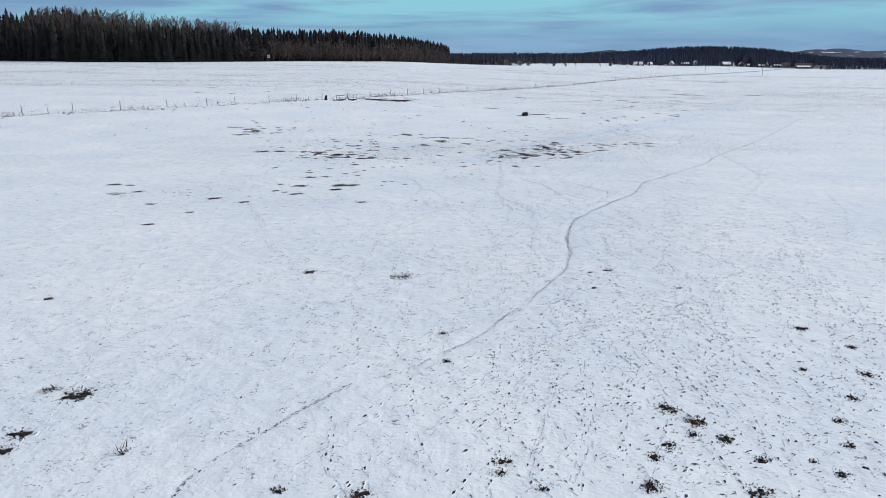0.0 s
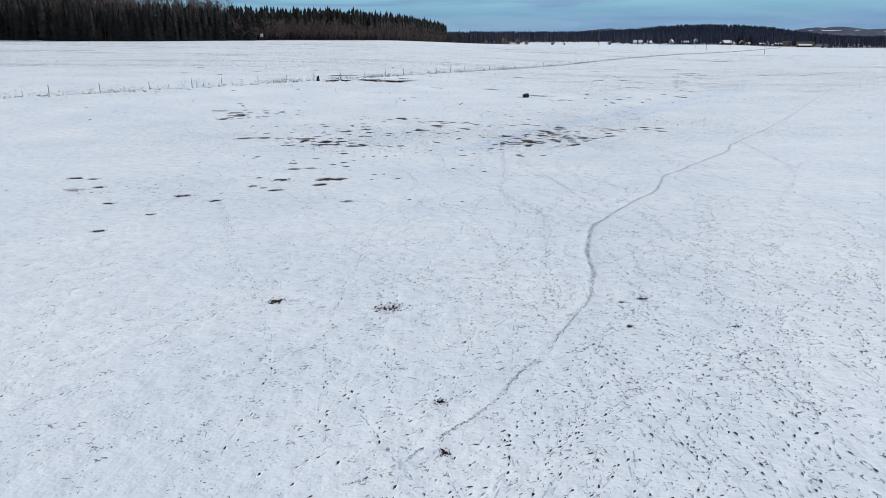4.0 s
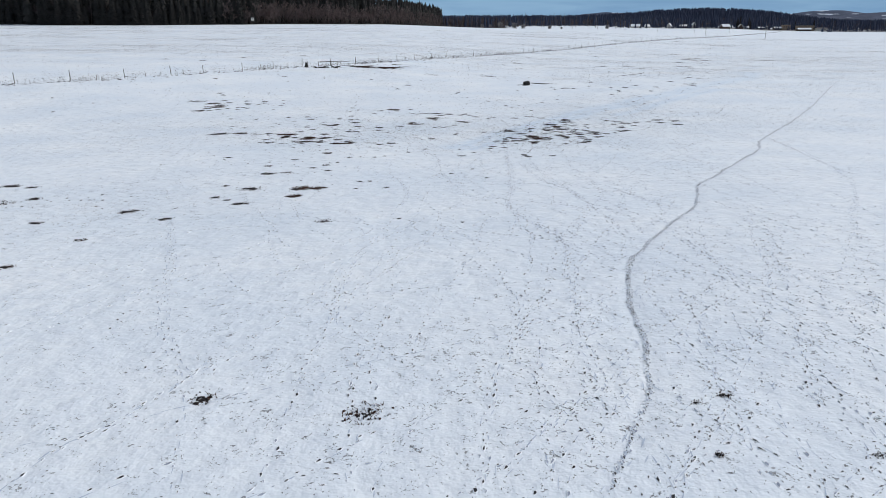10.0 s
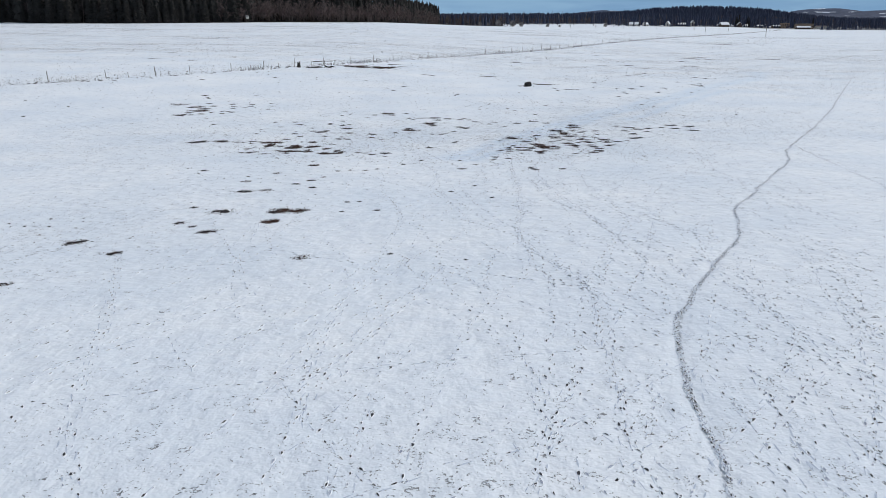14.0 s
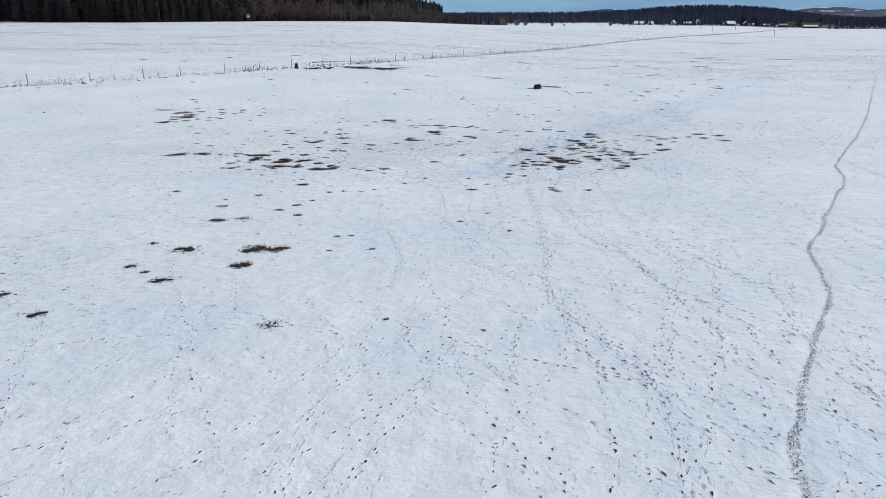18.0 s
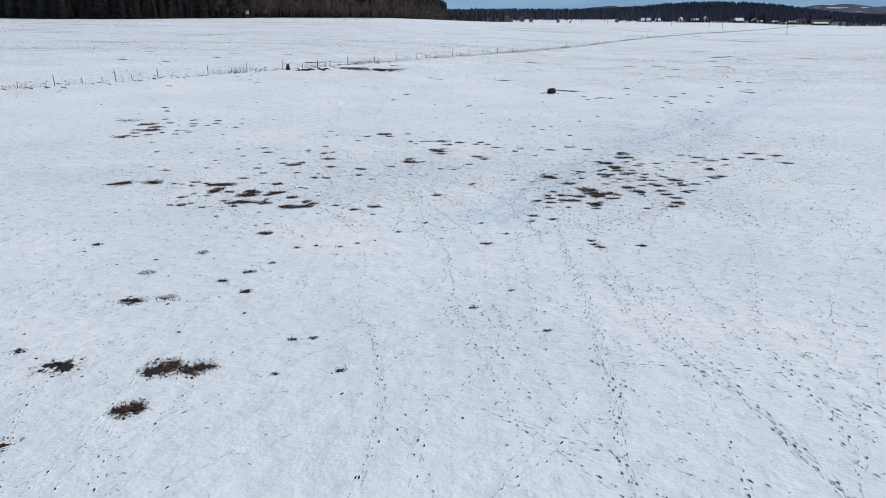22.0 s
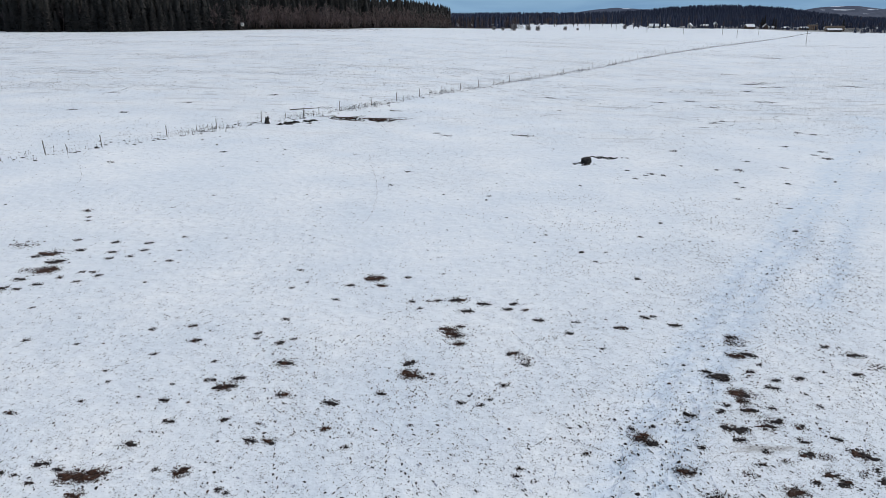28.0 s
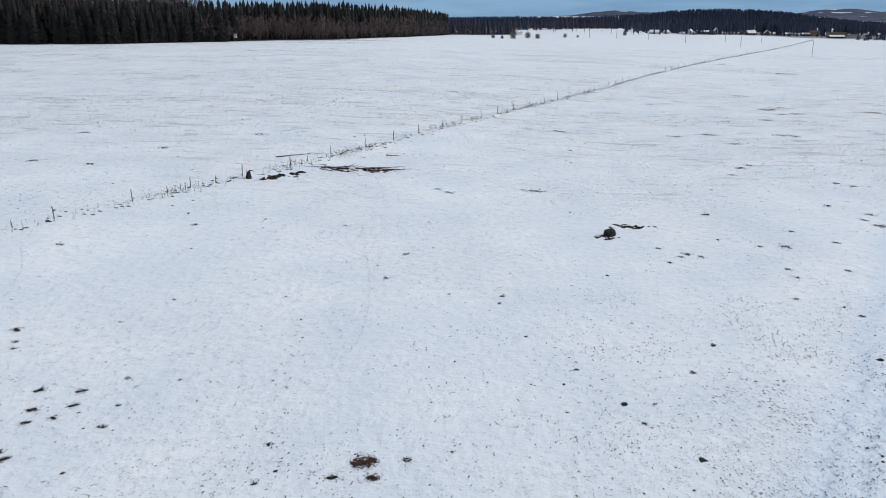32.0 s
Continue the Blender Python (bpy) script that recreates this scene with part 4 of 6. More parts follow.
def trail(pts, keep, side, scuffed):
    """One animal's steps along a line, with drag marks between some of them."""
    d = np.gradient(pts, axis=0)
    a = np.arctan2(d[:, 1], d[:, 0])
    sway = 0.10 * (value_noise(pts[:, 0], pts[:, 1], 1.7, side * 40) - 0.5) + side
    out = np.where(np.arange(len(pts)) % 2, 0.06, -0.06) + rng.normal(0, 0.03, len(pts)) + sway
    q = pts + np.c_[-np.sin(a), np.cos(a)] * out[:, None] + rng.normal(0, 0.03, pts.shape)
    ok = rng.random(len(q)) < keep
    spots.append(q[ok])
    turns.append(a[ok] - np.pi / 2)
    ok = rng.random(len(q)) < scuffed
    drag.append(q[ok] + np.c_[np.cos(a[ok]), np.sin(a[ok])] * 0.14)
    drag_turns.append(a[ok] + rng.normal(0, 0.10, ok.sum()))
    drag_long.append(rng.uniform(0.15, 0.5, ok.sum()))


for line in TRACKS:
    far_line = min(y for _, y in line) > 110
    for strand in range(1 if far_line else int(rng.integers(1, 3))):
        trail(smooth_line(line, rng.uniform(0.24, 0.34)), 0.8, rng.normal(0, 0.11), 0.0 if far_line else 0.5)
# herd tracks that cross the field, each with its own heading
for _ in range(230):
    zone = rng.random()
    if zone < 0.28:     # the trampled ground where the herd came from
        x, y, a = rng.uniform(-4, 16), rng.uniform(8, 22), rng.normal(1.3, 0.35)
    elif zone < 0.48:
        x, y, a = rng.normal(9, 6), rng.uniform(12, 40), rng.normal(1.35, 0.40)
    elif zone < 0.86:
        x, y, a = rng.uniform(-8, 22), rng.uniform(30, 90), rng.normal(1.65, 0.42)
    else:
        x, y, a = rng.uniform(-26, 6), rng.uniform(12, 80), rng.normal(0.8, 0.5)
    n = int(rng.uniform(18, 70))
    a = a + np.cumsum(rng.normal(0, 0.03, n))
    pts = np.c_[x + np.cumsum(np.cos(a)) * 0.31, y + np.cumsum(np.sin(a)) * 0.31]
    pts = pts[(pts[:, 0] > -29.5) & (pts[:, 0] < 31.5) & (pts[:, 1] > 10.5) & (pts[:, 1] < 111)]
    if len(pts) > 4:
        trail(pts, 0.75, rng.normal(0, 0.05), 0.3 if zone < 0.86 else 0.45)
# tread marks in the wheel ruts
for rut in WHEEL_RUTS:
    pts = smooth_line(rut, 0.13)
    pts = pts[pts[:, 1] < 128]
    way = np.arctan2(np.gradient(pts[:, 1]), np.gradient(pts[:, 0]))
    off = rng.normal(0, 0.42, len(pts))
    drag.append(pts + np.c_[-np.sin(way), np.cos(way)] * off[:, None])
    drag_turns.append(way + rng.normal(0, 0.5, len(pts)))
    drag_long.append(rng.uniform(0.15, 0.6, len(pts)))
drag, drag_turns, drag_long = np.concatenate(drag), np.concatenate(drag_turns), np.concatenate(drag_long)
tagged(part("scuffed_trails", scuffs(drag, drag_turns, drag_long, rng.uniform(0.018, 0.042, len(drag)) * np.where(drag[:, 1] > 78, 1.5, 1.0)), SCUFF), "flat shade-blue slivers for furrows dragged through snow by hooves", "tracks", kind="stuff")
# loose prints, thicker where the herd has stood
cand = np.c_[rng.uniform(-36, 48, 150000), rng.uniform(11, 150, 150000)]
dens = 0.012 + 0.85 * np.exp(-((cand[:, 0] - 9) / 6) ** 2 - ((cand[:, 1] - 17) / 9) ** 2) + 0.18 * np.exp(-((cand[:, 0] - 16) / 8) ** 2 - ((cand[:, 1] - 33) / 13) ** 2)
dens += 0.10 * np.exp(-((cand[:, 0] - 4) / 5) ** 2 - ((cand[:, 1] - 27) / 8) ** 2) + 0.34 * np.exp(-((cand[:, 0] - 2) / 24) ** 2 - ((cand[:, 1] - 95) / 17) ** 2) + 0.34 * np.exp(-((cand[:, 0] - 24) / 15) ** 2 - ((cand[:, 1] - 120) / 18) ** 2)
dens *= np.where(cand[:, 1] > 75, 1.1, 1.0)
dens *= 3.2 * value_noise(cand[:, 0], cand[:, 1], 3.0, 9) ** 2
cand = cand[rng.random(len(cand)) < dens]
# each herd trail keeps a heading
head = 2.2 * value_noise(cand[:, 0], cand[:, 1], 9.0, 13) - 1.4 + rng.normal(0, 0.35, len(cand))
spots.append(cand)
turns.append(head)
spots, turns = np.concatenate(spots), np.concatenate(turns)
worn = smooth_line(MAIN_PATH, 0.3)
worn = worn[worn[:, 1] < 112]
clear_of = np.ones(len(spots), bool)
for a in worn:
    clear_of &= (np.abs(spots[:, 0] - a[0]) > 0.5) | (np.abs(spots[:, 1] - a[1]) > 0.4)
spots, turns = spots[clear_of], turns[clear_of]
# the worn path is churned by many hooves
path_line = smooth_line(MAIN_PATH, 0.022)
d = np.gradient(path_line, axis=0)
ways = np.arctan2(d[:, 1], d[:, 0])
broad = 0.03 + 0.025 * sig((path_line[:, 1] - 31) / 2.5)
dens = 0.48 + 0.36 * sig((path_line[:, 1] - 33) / 3) - 0.2 * sig((path_line[:, 1] - 66) / 6)
dens *= 0.15 + 1.1 * value_noise(path_line[:, 0], path_line[:, 1], 1.1, 17)
keep = rng.random(len(path_line)) < dens
shift = np.clip(rng.normal(0, 1, len(path_line)), -1.7, 1.7) * broad + 0.26 * (value_noise(path_line[:, 0], path_line[:, 1], 1.6, 23) - 0.5)
path_spots = (path_line + np.c_[-np.sin(ways), np.cos(ways)] * shift[:, None])[keep]
path_turns = ways[keep] - np.pi / 2 + rng.normal(0, 0.5, keep.sum())
path_sizes = rng.uniform(0.02, 0.042, keep.sum()) * np.where(path_spots[:, 1] > 75, 1.5, 1.0)
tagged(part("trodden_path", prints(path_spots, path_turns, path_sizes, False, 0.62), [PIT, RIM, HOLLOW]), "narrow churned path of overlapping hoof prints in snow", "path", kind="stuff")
sizes = 0.020 + 0.034 * rng.random(len(spots)) ** 1.7
sizes *= np.where(spots[:, 1] > 120, 1.7, np.where(spots[:, 1] > 75, 1.5, 1.05))
near = spots[:, 1] < 70
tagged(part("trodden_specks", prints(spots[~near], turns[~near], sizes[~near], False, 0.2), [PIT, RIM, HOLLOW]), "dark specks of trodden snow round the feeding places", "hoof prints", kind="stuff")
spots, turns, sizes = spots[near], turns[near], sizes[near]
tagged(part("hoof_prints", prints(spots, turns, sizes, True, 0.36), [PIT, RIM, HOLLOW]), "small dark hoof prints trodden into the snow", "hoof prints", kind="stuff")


# ---- bare spots with old grass and hay ----
def blades(pile, x, y, r, count, length, mi, lie=0.6):
    a, d = rng.uniform(0, 2 * np.pi, count), r * np.sqrt(rng.random(count)) * 1.15
    bx, by = x + d * np.cos(a), y + d * np.sin(a)
    bz = height(bx, by) - 0.01
    turn, up = rng.uniform(0, 2 * np.pi, count), rng.uniform(0.15, 1.2, count) * (1 - lie) + 0.15
    ln = length * rng.uniform(0.5, 1.3, count)
    tip = np.c_[bx + np.cos(turn) * ln * np.cos(up), by + np.sin(turn) * ln * np.cos(up), bz + 0.03 + ln * np.sin(up)]
    w = 0.012 + 0.012 * rng.random(count)
    v = np.stack([np.c_[bx - np.sin(turn) * w, by + np.cos(turn) * w, bz], np.c_[bx + np.sin(turn) * w, by - np.cos(turn) * w, bz], tip], 1)
    pile.add(v.reshape(-1, 3), np.arange(3 * count).reshape(-1, 3), mi)


def clod(pile, x, y, r, high, mi):
    """A low ragged heap."""
    k = 12 if r < 0.12 else int(24 + 12 * r)
    ang = np.arange(k) * 2 * np.pi / k + rng.uniform(0, 6)
    ph = rng.uniform(0, 6, 3)
    out = r * (1 + 0.28 * np.sin(2 * ang + ph[0]) + 0.18 * np.sin(5 * ang + ph[1]) + 0.36 * (rng.random(k) - 0.5) * 2)
    flat = rng.uniform(0.6, 0.95)
    rings = []
    for s, h in ((1.0, -0.02), (0.82, 0.5), (0.45, 1.0)):
        px, py = x + out * s * np.cos(ang), y + out * s * np.sin(ang) * flat
        rings.append(np.c_[px, py, height(px, py) + (high * h * (0.6 + 0.8 * rng.random(k)) if h > 0 else h)])
    top = np.array([[x, y, z_at(x, y) + high]])
    i = np.arange(k)
    j = (i + 1) % k
    f = [np.c_[i, j, j + k], np.c_[i, j + k, i + k], np.c_[i + k, j + k, j + 2 * k], np.c_[i + k, j + 2 * k, i + 2 * k], np.c_[i + 2 * k, j + 2 * k, np.full(k, 3 * k)]]
    pile.add(np.concatenate(rings + [top]), np.concatenate(f), mi)


def crumble(pile, xs, ys, rs, highs, mis):
    """Many small ragged lumps at once."""
    n, k = len(xs), 7
    if not n:
        return
    ang = np.arange(k)[None] * 2 * np.pi / k + rng.uniform(0, 6, (n, 1))
    out = rs[:, None] * rng.uniform(0.55, 1.35, (n, k))
    turn, flat = rng.uniform(0, 3.14, (n, 1)), rng.uniform(0.45, 0.95, (n, 1))
    u, w = out * np.cos(ang), out * np.sin(ang) * flat
    dx, dy = u * np.cos(turn) - w * np.sin(turn), u * np.sin(turn) + w * np.cos(turn)
    base = height(xs, ys)[:, None]
    low = np.stack([xs[:, None] + dx, ys[:, None] + dy, base - 0.02 + 0 * dx], -1)
    up = np.stack([xs[:, None] + dx * 0.7, ys[:, None] + dy * 0.7, base + highs[:, None] * rng.uniform(0.4, 1.0, (n, k))], -1)
    top = np.stack([xs, ys, base[:, 0] + highs], -1)[:, None]
    v = np.concatenate([low, up, top], 1)
    i = np.arange(k)
    j = (i + 1) % k
    f = np.concatenate([np.c_[i, j, j + k], np.c_[i, j + k, i + k], np.c_[i + k, j + k, np.full(k, 2 * k)]])
    pile.add(v.reshape(-1, 3), (f[None] + (np.arange(n) * (2 * k + 1))[:, None, None]).reshape(-1, 3), np.repeat(mis, len(f)))


small = Pile()
for px, py, pr, kind in PATCHES:
    big = pr >= 0.30 and py < 130 and kind < 3
    far = py > 135
    root = tagged(new("bare_patch"), ("brown hay and trodden grass showing through snow", "dark wet earth showing through thin snow", "thin dead grass standing through the snow")[kind],
                  "bare patch", "bare patches in the snow") if big else None
    crumbs = Pile() if big else small
    along = rng.uniform(-0.8, 0.8)
    ca, sa = math.cos(along), math.sin(along)
    if kind in (0, 1):
        # the mat: two to four lobes on a bent line, then loose bits round its edge
        bend = rng.uniform(-0.5, 0.5)
        lobes = (2 if pr < 0.3 else 3 if pr < 0.7 else 4) if not far else 3
        if not big and not far:
            lobes, m = 0, 5 + int(pr * 16)
            u, w = rng.normal(0, 0.42, m) * pr, rng.normal(0, 0.26, m) * pr
            crumble(small, px + u * ca - w * sa, py + u * sa + w * ca, pr * rng.uniform(0.16, 0.36, m), rng.uniform(0.015, 0.04, m), (rng.random(m) < (0.85 if kind == 0 else 0.12)).astype(int))
        for i in range(lobes):
            u = ((i + 0.5) / lobes - 0.5) * 1.5 * pr + rng.normal(0, 0.08) * pr
            w = bend * (u * u / pr - 0.2 * pr) + rng.normal(0, 0.10) * pr
            hx, hy, hr = px + u * ca - w * sa, py + u * sa + w * ca, pr * (rng.uniform(0.28, 0.48) if not far else rng.uniform(0.12, 0.22))
            mi = int(rng.random() < (0.85 if kind == 0 else 0.12))
            if big:
                pl = Pile()
                clod(pl, hx, hy, hr, rng.uniform(0.018, 0.036), 0)
                part("turf", pl.mesh("turf"), (EARTH, HAY)[mi], root)
            else:
                clod(small, hx, hy, hr, rng.uniform(0.04, 0.12), mi)
        n, share, wide = 10 + int(pr * 22), (0.7 if kind == 0 else 0.15), 0.5
    else:
        n, share, wide = (14 + int(pr * 30) if kind == 2 else 3), 0.3, 0.4
    if far:
        n, wide = 46, 0.6
    u, w = rng.normal(0, 0.65, n) * pr, rng.normal(0, wide, n) * pr
    crumble(crumbs, px + u * ca - w * sa, py + u * sa + w * ca, pr * rng.uniform(0.03, 0.15, n), rng.uniform(0.01, 0.03, n) * (2.2 if far else 1.0), (rng.random(n) < share).astype(int))
    count = int((300, 120, 170, 60)[kind] * pr) + 8
    blades(crumbs, px, py, pr * 1.05, count if not far else 40, (0.09, 0.06, 0.13, 0.28)[kind], 2, 0.75 if kind != 3 else 0.0)
    if big:
        tagged(part("grass", crumbs.mesh("grass"), [EARTH, HAY, BLADE], root, "dead brown grass and loose crumbs"), kind="stuff")
# crumbs of earth round the feeding places
for cx, cy, rx, ry, n in ((12, 90, 6, 7, 380), (-12, 87, 7, 6, 320), (2, 98, 14, 9, 330), (26, 98, 7, 6, 110), (-24, 57, 6, 6, 60), (9.5, 15.5, 4, 3.4, 50), (-20, 117, 9, 5, 40), (-24, 101, 13, 9, 150), (32, 110, 11, 7, 170), (8, 124, 11, 5, 160), (-14, 70, 10, 9, 60)):
    crumble(small, cx + rng.normal(0, rx * 0.75, n), cy + rng.normal(0, ry * 0.75, n), 0.03 + (0.11 if cy > 40 else 0.06) * rng.random(n) ** 4, np.full(n, 0.025), (rng.random(n) < 0.2).astype(int))
bx, by = rng.uniform(-70, 110, 9000), 92 + 120 * rng.random(9000)
chance = 0.012 + 1.5 * np.clip(value_noise(bx, by, 9, 27) * 0.6 + value_noise(bx, by, 30, 28) * 0.5 - 0.50 + np.where(bx > 5, 0.12, 0), 0, 1)
ok = (np.abs(bx) < by * 0.72) & (rng.random(9000) < chance)
bx, by = bx[ok], by[ok]
crumble(small, bx, by, 0.03 + 0.09 * rng.random(len(bx)) ** 3, np.full(len(bx), 0.025), np.zeros(len(bx), int))
bx, by = rng.uniform(-60, 90, 420), rng.uniform(105, 330, 420)
ok = rng.random(420) < value_noise(bx, by, 25, 21) ** 2 * 1.3
bx, by = bx[ok], by[ok]
crumble(small, bx, by, 0.10 + 0.28 * rng.random(len(bx)) ** 2, np.full(len(bx), 0.06), np.zeros(len(bx), int))
tagged(part("earth_crumbs", small.mesh("earth_crumbs"), [EARTH, HAY, BLADE]), "crumbs of dark earth and grass tufts on snow", "earth", kind="stuff")

# stubble and grass tips in the wide far fields
tufts = Pile()
n = 330000
tx, ty = rng.uniform(-330, 420, n), 94 + 480 * rng.random(n) ** 0.85
thick = value_noise(tx * 0.16, ty, 9, 41) * 0.6 + value_noise(tx, ty, 70, 42) * 0.5
side = np.interp(ty, [t[1] for t in ((0, 100), (0, 126), (0, 155), (0, 203), (0, 271), (0, 398), (0, 700))], [-110, -77, -45, -15, 20, 95, 290])
beyond = tx < side
ok = rng.random(n) < np.where(beyond, np.clip((thick - 0.47) * 8, 0.03, 1), np.clip((thick - 0.50) * 4, 0.04, 0.7))
ok &= rng.random(n) < np.where(ty < 215, 0.07, 0.15) + 0.5 * sig((value_noise(tx * 0.3, ty, 20, 7) - 0.60) / 0.05)
ok &= np.abs(tx) < ty * 0.75 + 30
tx, ty = tx[ok], ty[ok]
tz, n = height(tx, ty), len(tx)
far_ = sig((ty - 190) / 30)
w, h = 0.04 + 0.15 * rng.random(n) ** 2, rng.uniform(0.03, 0.11, n)
w, h = w * (0.5 + 0.6 * far_), h * (0.5 + 0.7 * far_)
turn = rng.uniform(-0.6, 0.6, n)
dx, dy = np.cos(turn) * w, np.sin(turn) * w
tv = np.stack([np.c_[tx - dx, ty - dy, tz - 0.02], np.c_[tx + dx, ty + dy, tz - 0.02], np.c_[tx + dx * 0.5, ty + dy * 0.5 + 0.05, tz + h], np.c_[tx - dx * 0.6, ty - dy * 0.6 + 0.03, tz + h * 0.8]], 1)
idx = np.arange(n)[:, None] * 4
tufts.add(tv.reshape(-1, 3), np.concatenate([idx + (0, 1, 2), idx + (0, 2, 3)]))
tagged(part("stubble", tufts.mesh("stubble"), STUBBLE), "dead grass stubble poking through the far snow", "stubble", kind="stuff")

# ---- fence along the field edge ----
FENCE = [(-110, 100), (-76.7, 126.2), (-57.0, 141.5), (-45.5, 154.9), (-29.7, 179.0), (-15.4, 203.3), (-0.6, 233.5), (20.5, 271.3), (54.4, 329.3), (94.6, 398.2),
         (189.8, 546.8), (291.7, 702.5), (477.4, 994.7)]
fence_line = smooth_line(FENCE, 0.5)
fence = tagged(new("fence"), "old wire fence on weathered wooden posts among weeds", "fence")
post_meshes = []
for tall, thick in ((1.72, 0.065), (1.55, 0.055), (0.95, 0.045), (1.8, 0.06)):
    pl = Pile()
    lean = rng.normal(0, 0.03, 2)
    pl.tube((0, 0, -0.3), (lean[0], lean[1], tall * 0.6), thick, thick * 0.93, 7)
    pl.tube((lean[0], lean[1], tall * 0.6), (lean[0] * 1.6, lean[1] * 1.4, tall), thick * 0.93, thick * 0.8, 7)
    post_meshes.append(pl.mesh("fence_post"))
tops = []
at_y = [114.5, 121, 127, 132, 137, 142.8, 149.3, 155, 163, 170.3, 178, 186.5, 195, 204, 213, 222.5, 232.5, 241, 250, 258, 267, 276.5, 286, 295, 303.4]
while at_y[-1] < 620:
    at_y.append(at_y[-1] + rng.uniform(8.0, 10.5))
rows_y = [(y, False) for y in at_y]
rows_y += [((a + b) / 2 + rng.uniform(-1, 1), True) for a, b in zip(at_y[:-1], at_y[1:]) if b < 330 and rng.random() < 0.55] + [(169.0, True)]
for y, short in sorted(rows_y):
    x = float(np.interp(y, fence_line[:, 1], fence_line[:, 0]))
    me = post_meshes[2] if short else post_meshes[(0, 1, 3)[rng.integers(3)]]
    part("post", me, POST, fence, m=pose(x, y, z_at(x, y), rng.normal(0, 1.3), rng.normal(0, 1.3), rng.uniform(0, 360)))
    tops.append((x, y, z_at(x, y)))
for h in (0.35, 0.8, 1.25):
    pl = Pile()
    for a, b in zip(tops[:-1], tops[1:]):
        mid = ((a[0] + b[0]) / 2, (a[1] + b[1]) / 2, (a[2] + b[2]) / 2 + h * 0.9 - 0.04)
        for p, q in (((a[0], a[1], a[2] + h * 0.9), mid), (mid, (b[0], b[1], b[2] + h * 0.9))):
            pl.tube(p, q, 0.003, 0.003, 3)
    part("wire", pl.mesh("wire"), WIRE, fence, "thin rusty wire")

weeds = Pile()
for i in range(len(fence_line)):
    x, y = fence_line[i] + (0.45, -0.35)
    if y > 930:
        break
    dense = value_noise(x, y, 6.0, 31) ** 2
    n = int(15 * dense) + 1 if y < 330 else int(9 * dense) + int(rng.integers(2))
    for _ in range(n):
        bx, by = x + rng.normal(0, 0.7 if y < 330 else 0.45), y + rng.normal(0, 0.6)
        tall = rng.uniform(0.2, 0.85) if y < 330 else rng.uniform(0.15, 0.5)
        z = z_at(bx, by)
        tx, ty = bx + rng.normal(0, 0.12), by + rng.normal(0, 0.12)
        w = 0.012 if y < 330 else 0.03
        weeds.add([(bx - w, by, z - 0.02), (bx + w, by, z - 0.02), (tx, ty, z + tall)], [(0, 1, 2)])
        if rng.random() < 0.5:
            weeds.add([(tx - 0.05, ty, z + tall * 0.9), (tx + 0.05, ty + 0.02, z + tall * 0.86), (tx, ty, z + tall * 1.1)], [(0, 1, 2)])
    if rng.random() < 0.6:
        clod(weeds, x + rng.normal(0, 0.9), y + rng.normal(0, 0.7), rng.uniform(0.08, 0.32), 0.06, 1)
tagged(part("weeds", weeds.mesh("weeds"), [WEED, EARTH]), "dry brown weeds along the wire fence", "weeds", kind="stuff")


# ---- heap of cut branches, clods, stump, stone ----
def stick(x, y, turn, length, thick, rise=0.05, name="branch", mat=None, parent=None):
    pl = Pile()
    p = np.array([0.0, 0.0, 0.0])
    a = 0.0
    seg = 6
    for s in range(seg):
        a += rng.normal(0, 0.12)
        q = p + np.array([math.cos(a), math.sin(a), rng.normal(0, 0.04)]) * length / seg
        pl.tube(p, q, thick * (1 - s / seg * 0.8), thick * (1 - (s + 1) / seg * 0.8), 5)
        if s > 1:
            for _ in range(2):
                b = a + rng.choice((-1, 1)) * rng.uniform(0.4, 1.0)
                e = q + np.array([math.cos(b), math.sin(b), rng.uniform(-0.1, 0.3)]) * length * rng.uniform(0.08, 0.22)
                pl.tube(q, e, thick * 0.35, thick * 0.08, 3)
        p = q
    return part(name, pl.mesh(name), mat or BRANCH, parent, m=pose(x, y, z_at(x, y) + rise, 0, 0, turn))


heap = tagged(new("branch_heap"), "long heap of reddish-brown cut branches on snow", "branch heap")
for _ in range(46):
    bx = rng.uniform(-20.5, -10) if rng.random() < 0.75 else rng.normal(-16.5, 1.2)
    stick(bx, 186.4 + (bx + 16) * 0.1 + rng.normal(0, 0.9), rng.normal(4, 30) + 180 * rng.integers(2), 0.7 + 3.4 * rng.random() ** 2, rng.uniform(0.03, 0.075), rng.uniform(0.04, 0.3), "branch", BRANCH, heap)
for bx, by, tn, ln in ((-13.5, 187.6, 8, 5.5), (-12.5, 185.6, -4, 6.0), (-15.0, 186.6, 3, 5.0), (-10.8, 186.8, 20, 3.2)):
    stick(bx, by, tn, ln, 0.09, 0.12, "branch", BRANCH, heap)
for _ in range(60):
    bx = rng.uniform(-20.5, -10)
    litter = Pile()
    clod(litter, bx, 186.3 + (bx + 16) * 0.1 + rng.normal(0, 0.8), rng.uniform(0.08, 0.36), rng.uniform(0.04, 0.12), 0)
    part("bark_litter", litter.mesh("bark_litter"), EARTH, heap)

black = tagged(new("rotten_clods"), "black rotten wood clods lying beside the fence", "clods")
for _ in range(26):
    pl = Pile()
    bx, by = rng.uniform(-27.2, -22.4), 0
    by = 179.6 + (bx + 25) * 1.0 + rng.normal(0, 0.75)
    clod(pl, bx, by, 0.12 + 0.5 * rng.random() ** 2, rng.uniform(0.05, 0.20), 0)
    part("clod", pl.mesh("clod"), CHAR, black)

